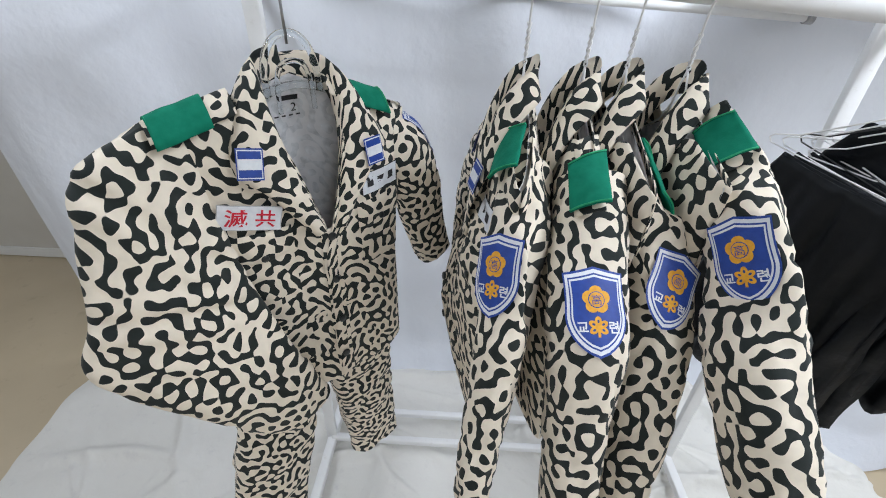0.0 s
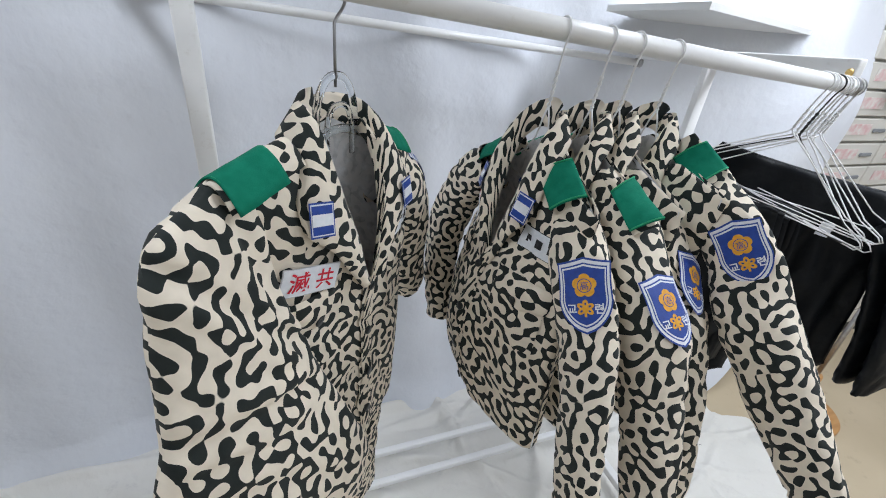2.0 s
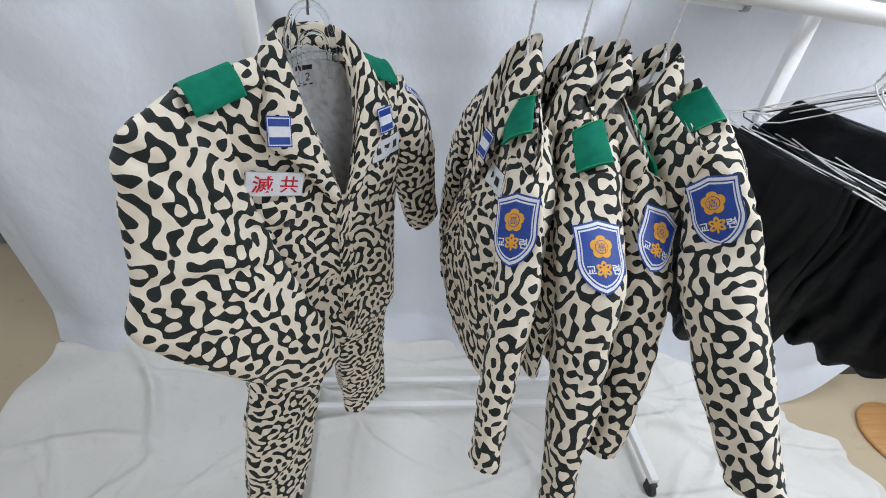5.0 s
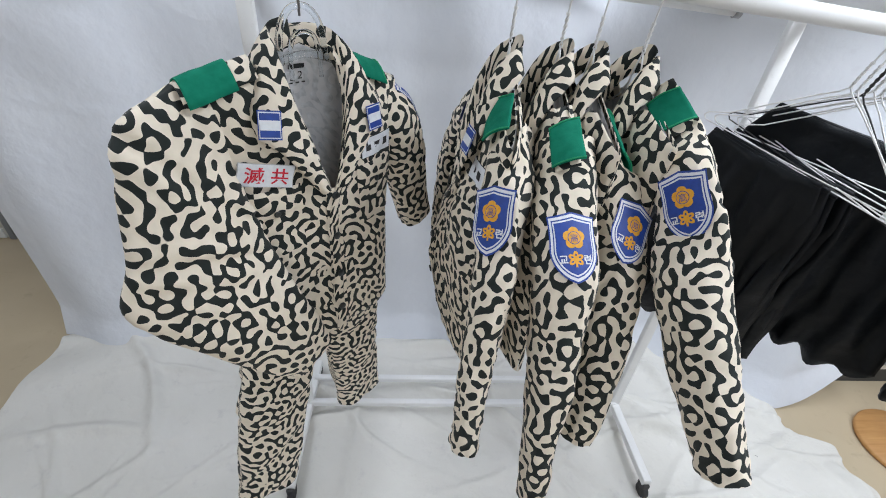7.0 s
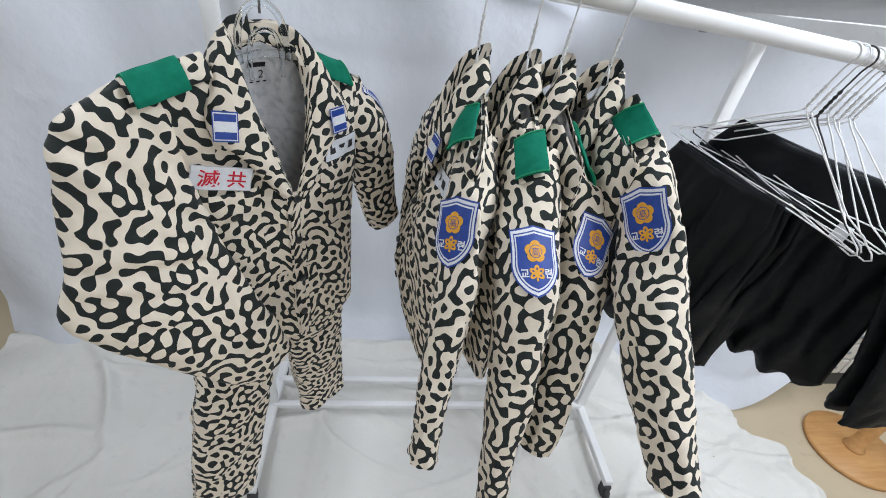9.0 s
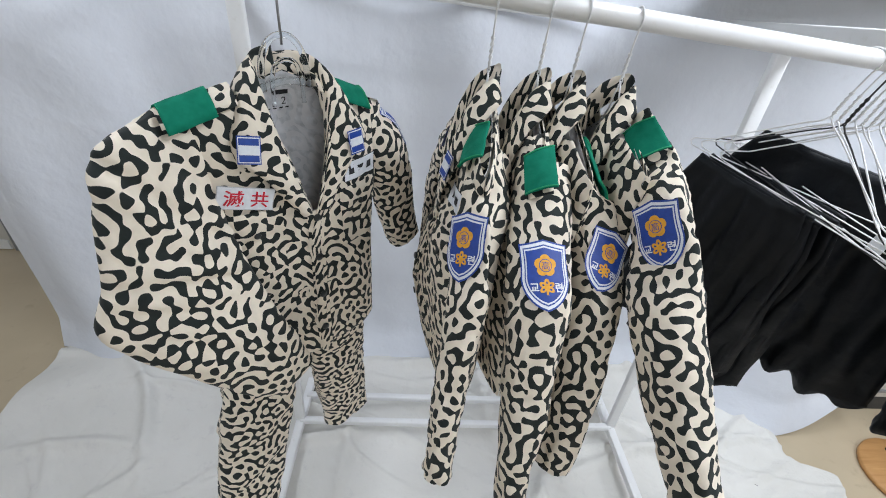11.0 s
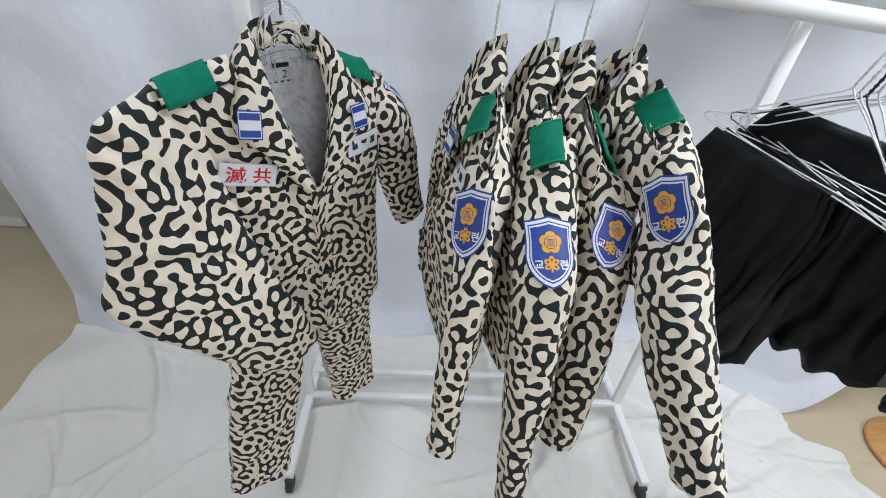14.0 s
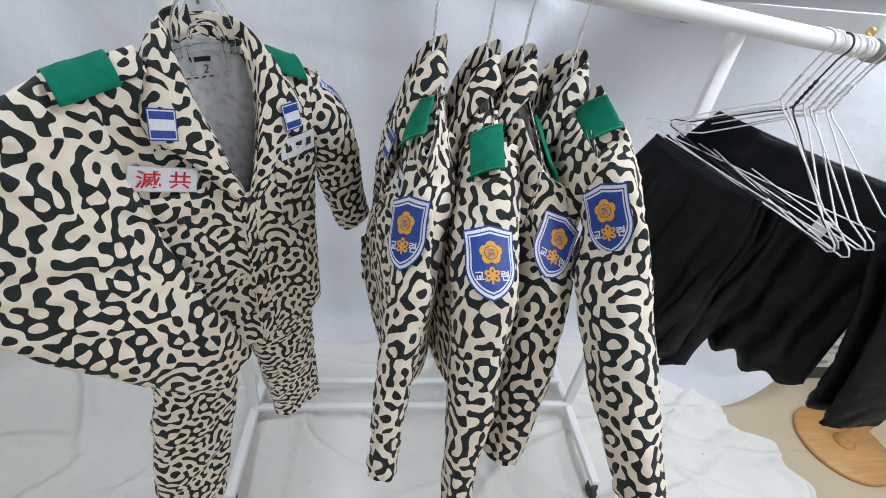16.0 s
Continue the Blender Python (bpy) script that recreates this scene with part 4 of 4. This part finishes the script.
# ---- black garments at the end of the rail ----
def skirt(m, w, length, seed, label, jag=0.012):
    th = thing("skirt", label, "skirt", "black garments on the rail", m=m)
    for front in (-1, 1):
        def fn(u, v):
            s = 2 * u - 1
            ww = w * (1 + 0.12 * min(1.0, v / 0.17) + 0.36 * v)
            xx = s * ww
            pl = 0.016 * math.sin(s * 8 + seed + 1.2 * math.sin(s * 3)) + 0.034 * noise.noise(V(s * 3 + v * 1.5, v * 2, seed)) + 0.014 * noise.noise(V(s * 9 - v * 4, v * 3, seed)) + 0.012 * math.sin(s * 21 + v * 3 + seed * 2 + 2 * noise.noise(V(s * 2, v * 3, seed + 5)))
            e = max(0.0, 1 - s * s) ** 0.5
            yy = front * (0.008 + 0.026 * v) * e + pl * v ** 0.8
            zz = -length * v - 0.006 * (1 - s * s) * (1 - v) + (jag * math.sin(s * 23 + seed) * v if v > 0.98 else 0) - 0.02 * s * v + 0.06 * abs(s) ** 3 * v
            return V(xx, yy, zz)
        part("panel", grid(fn, 60, 30, thick=0.0012), BLACK_CLOTH, th)
    band = tube([(w * (k / 10 - 1), 0.0, -0.006 * (1 - (k / 10 - 1) ** 2) - 0.002) for k in range(21)], 0.006, 6)
    part("waistband", band, BLACK_CLOTH, th)
    return th


for k, (x, yaw, black, ln) in enumerate(((1.028, -65, 0, 0.50), (1.046, -70, 0, 0.47), (1.062, -76, 1, 0.46), (1.080, -82, 0, 0.48), (1.098, -72, 0, 0.50), (1.114, -84, 0, 0.50), (1.132, -74, 0, 0.51))):
    drop = 0.106 + 0.005 * (k % 3)
    m = pose(x, RAIL_Y + 0.012, rail_z(x) - drop, 0, 7 + (k * 5) % 4, yaw)
    wire_hanger("wire_hanger", WIRE_BLACK if black else WIRE, "black coated wire hanger on the rail" if black else "white coated wire hanger holding a black garment",
                m, HANG_GROUP, half=0.225, drop=0.150 + 0.006 * (k % 2), hook=drop)
    skirt(m @ Matrix.Translation((-0.060 + 0.005 * (k % 3), 0, -0.176)), 0.130 + 0.005 * (k % 3), ln + 0.03, k * 2.1, "plain black gathered skirt hung over a wire hanger")
m = pose(1.145, RAIL_Y + 0.012, rail_z(1.145) - 0.11, 0, 6, -50)
wire_hanger("wire_hanger", WIRE, "white coated wire hanger holding a black garment", m, HANG_GROUP, half=0.225, drop=0.15, hook=0.11)
long_skirt = skirt(m @ Matrix.Translation((0.02, 0.03, -0.085)), 0.20, 0.52, 9.3, "plain black flared skirt with a white tag")
part("tag", box(0.028, 0.0015, 0.036, (0.10, -0.034, -0.12), 0.0005), WHITE_THREAD, long_skirt, "small white paper tag", smooth=False)
drape = thing("black_trousers", "black trousers folded over a hanger at the rail end", "trousers", "black garments on the rail", m=pose(1.35, 0.80, 0))
for dy, seed in ((0.0, 3.3), (0.045, 4.3)):
    sl = Sleeve([(-.05, .05 + dy, 1.43, .080, .014), (-.02, .01 + dy, 1.30, .080, .020), (.00, -.02 + dy, 1.15, .078, .022), (.012, -.035 + dy, 0.995, .077, .020)], seed, crease=0.004, flat=True)
    part("trouser_leg", sl.mesh(36, 30), BLACK_CLOTH, drape)


# ---- the round stand on the floor ----
def garment_stand():
    th = thing("garment_stand", "round beech stand with a turned post and a steel pole", "stand", m=pose(2.55, 1.26, 0))
    part("base", lathe([(0.0, 0.0), (0.198, 0.0), (0.205, 0.006), (0.205, 0.018), (0.199, 0.025), (0.0, 0.026)], 56), WOOD, th)
    part("post", lathe([(0.0, 0.026), (0.044, 0.026), (0.046, 0.032), (0.034, 0.040), (0.031, 0.15), (0.031, 0.245), (0.027, 0.258), (0.0, 0.26)], 32), WOOD, th)
    part("pole", tube([(0, 0, 0.258), (0, 0, 1.0)], 0.012, 16), STEEL, th, "bright steel pole")
    return th


garment_stand()


# ---- drawer wall behind the sheet's end ----
def drawer_unit():
    x0, x1, y0 = 2.34, 4.9, 1.63
    unit = thing("drawer_cabinet", "cream drawer cabinet with printed labels on a black plinth", "cabinet")
    part("plinth", box(x1 - x0, 0.5, 0.10, ((x0 + x1) / 2, y0 + 0.27, 0.05), 0.004), DARK_GREY, unit, "black plinth", smooth=False)
    part("carcass", box(x1 - x0, 0.5, 1.90, ((x0 + x1) / 2, y0 + 0.29, 1.05), 0.004), PANEL, unit, smooth=False)
    cols, h = 6, 0.118
    w = (x1 - x0) / cols
    for r in range(16):
        for c in range(cols):
            cx, cz = x0 + w * (c + 0.5), 0.10 + h * (r + 0.5)
            d = part("drawer", box(w - 0.012, 0.03, h - 0.012, (cx, y0 + 0.025, cz), 0.004, 1), PANEL, unit, smooth=False)
            part("label", box(w * 0.42, 0.003, h * 0.42, (cx - w * 0.12, y0 + 0.0075, cz + 0.004)), PINK_PRINT, d, "small printed picture label", smooth=False)
            part("pull", box(0.09, 0.010, 0.018, (cx + w * 0.26, y0 + 0.005, cz), 0.003, 1), GREY_METAL, d, smooth=False)
    return unit


drawer_unit()

# ---- white board over the backdrop's end ----
shelf = thing("wall_shelf", "white laminate overhead shelf board with an apron", "shelf")
bm = bmesh.new()
outline = [(1.00, 1.355), (2.60, 1.90), (2.60, 1.925), (1.30, 1.925), (1.00, 1.75)]
for z in (0.0, 0.018):
    bm.faces.new([bm.verts.new((x, y, 1.800 + z + 0.05 * max(0.0, 1.9 - y))) for x, y in outline])
bm.verts.ensure_lookup_table()
for k in range(5):
    bm.faces.new((bm.verts[k], bm.verts[(k + 1) % 5], bm.verts[5 + (k + 1) % 5], bm.verts[5 + k]))
bmesh.ops.recalc_face_normals(bm, faces=bm.faces[:])
part("board", bm, BOARD, shelf, smooth=False)
part("apron", box(1.28, 0.018, 0.066, (1.955, 1.94, 1.765), 0.003), BOARD, shelf, smooth=False)
part("side_panel", box(0.20, 0.03, 1.10, (2.66, 1.60, 2.15), 0.003), BOARD, shelf, smooth=False)

# ---- cabinet door beyond the sheet's other end ----
locker = thing("metal_cabinet", "cream metal cabinet with a dark grey edge", "cabinet")
part("body", box(1.5, 0.5, 1.9, (-3.07, 2.98, 0.95), 0.006), PANEL, locker, smooth=False)
part("edge_strip", box(0.035, 0.02, 1.9, (-2.337, 2.722, 0.95), 0.004), GREY_METAL, locker, "dark grey edge strip", smooth=False)
part("lower_rail", box(1.44, 0.012, 0.07, (-3.10, 2.724, 0.04), 0.003), BOARD, locker, smooth=False)
part("door_gap", box(1.44, 0.006, 0.012, (-3.10, 2.727, 0.93), 0.002), GREY_METAL, locker, smooth=False)
crate = part("blue_bin", box(0.20, 0.25, 0.22, (-2.17, 2.86, 0.11), 0.02), BLUE_PLASTIC)
tagged(crate, "small blue plastic bin on the floor", "bin")


# ---- loose threads on the sheet ----
for x, y, a in ((0.42, 0.98, 0.3), (0.86, 0.86, 1.2), (1.78, 1.22, 2.0), (-0.55, 0.92, 0.8)):
    bits = [(x + 0.012 * k * math.cos(a + 0.5 * math.sin(k)), y + 0.012 * k * math.sin(a + 0.5 * math.sin(k)), floor_sheet_fn((x + 1.45) / 3.55, (1.93 - y) / 1.865).z + 0.003) for k in range(4)]
    tagged(part("thread_scrap", tube(bits, 0.0008, 5), BLACK_THREAD), "short scrap of black thread on the white sheet", "thread", "thread scraps")
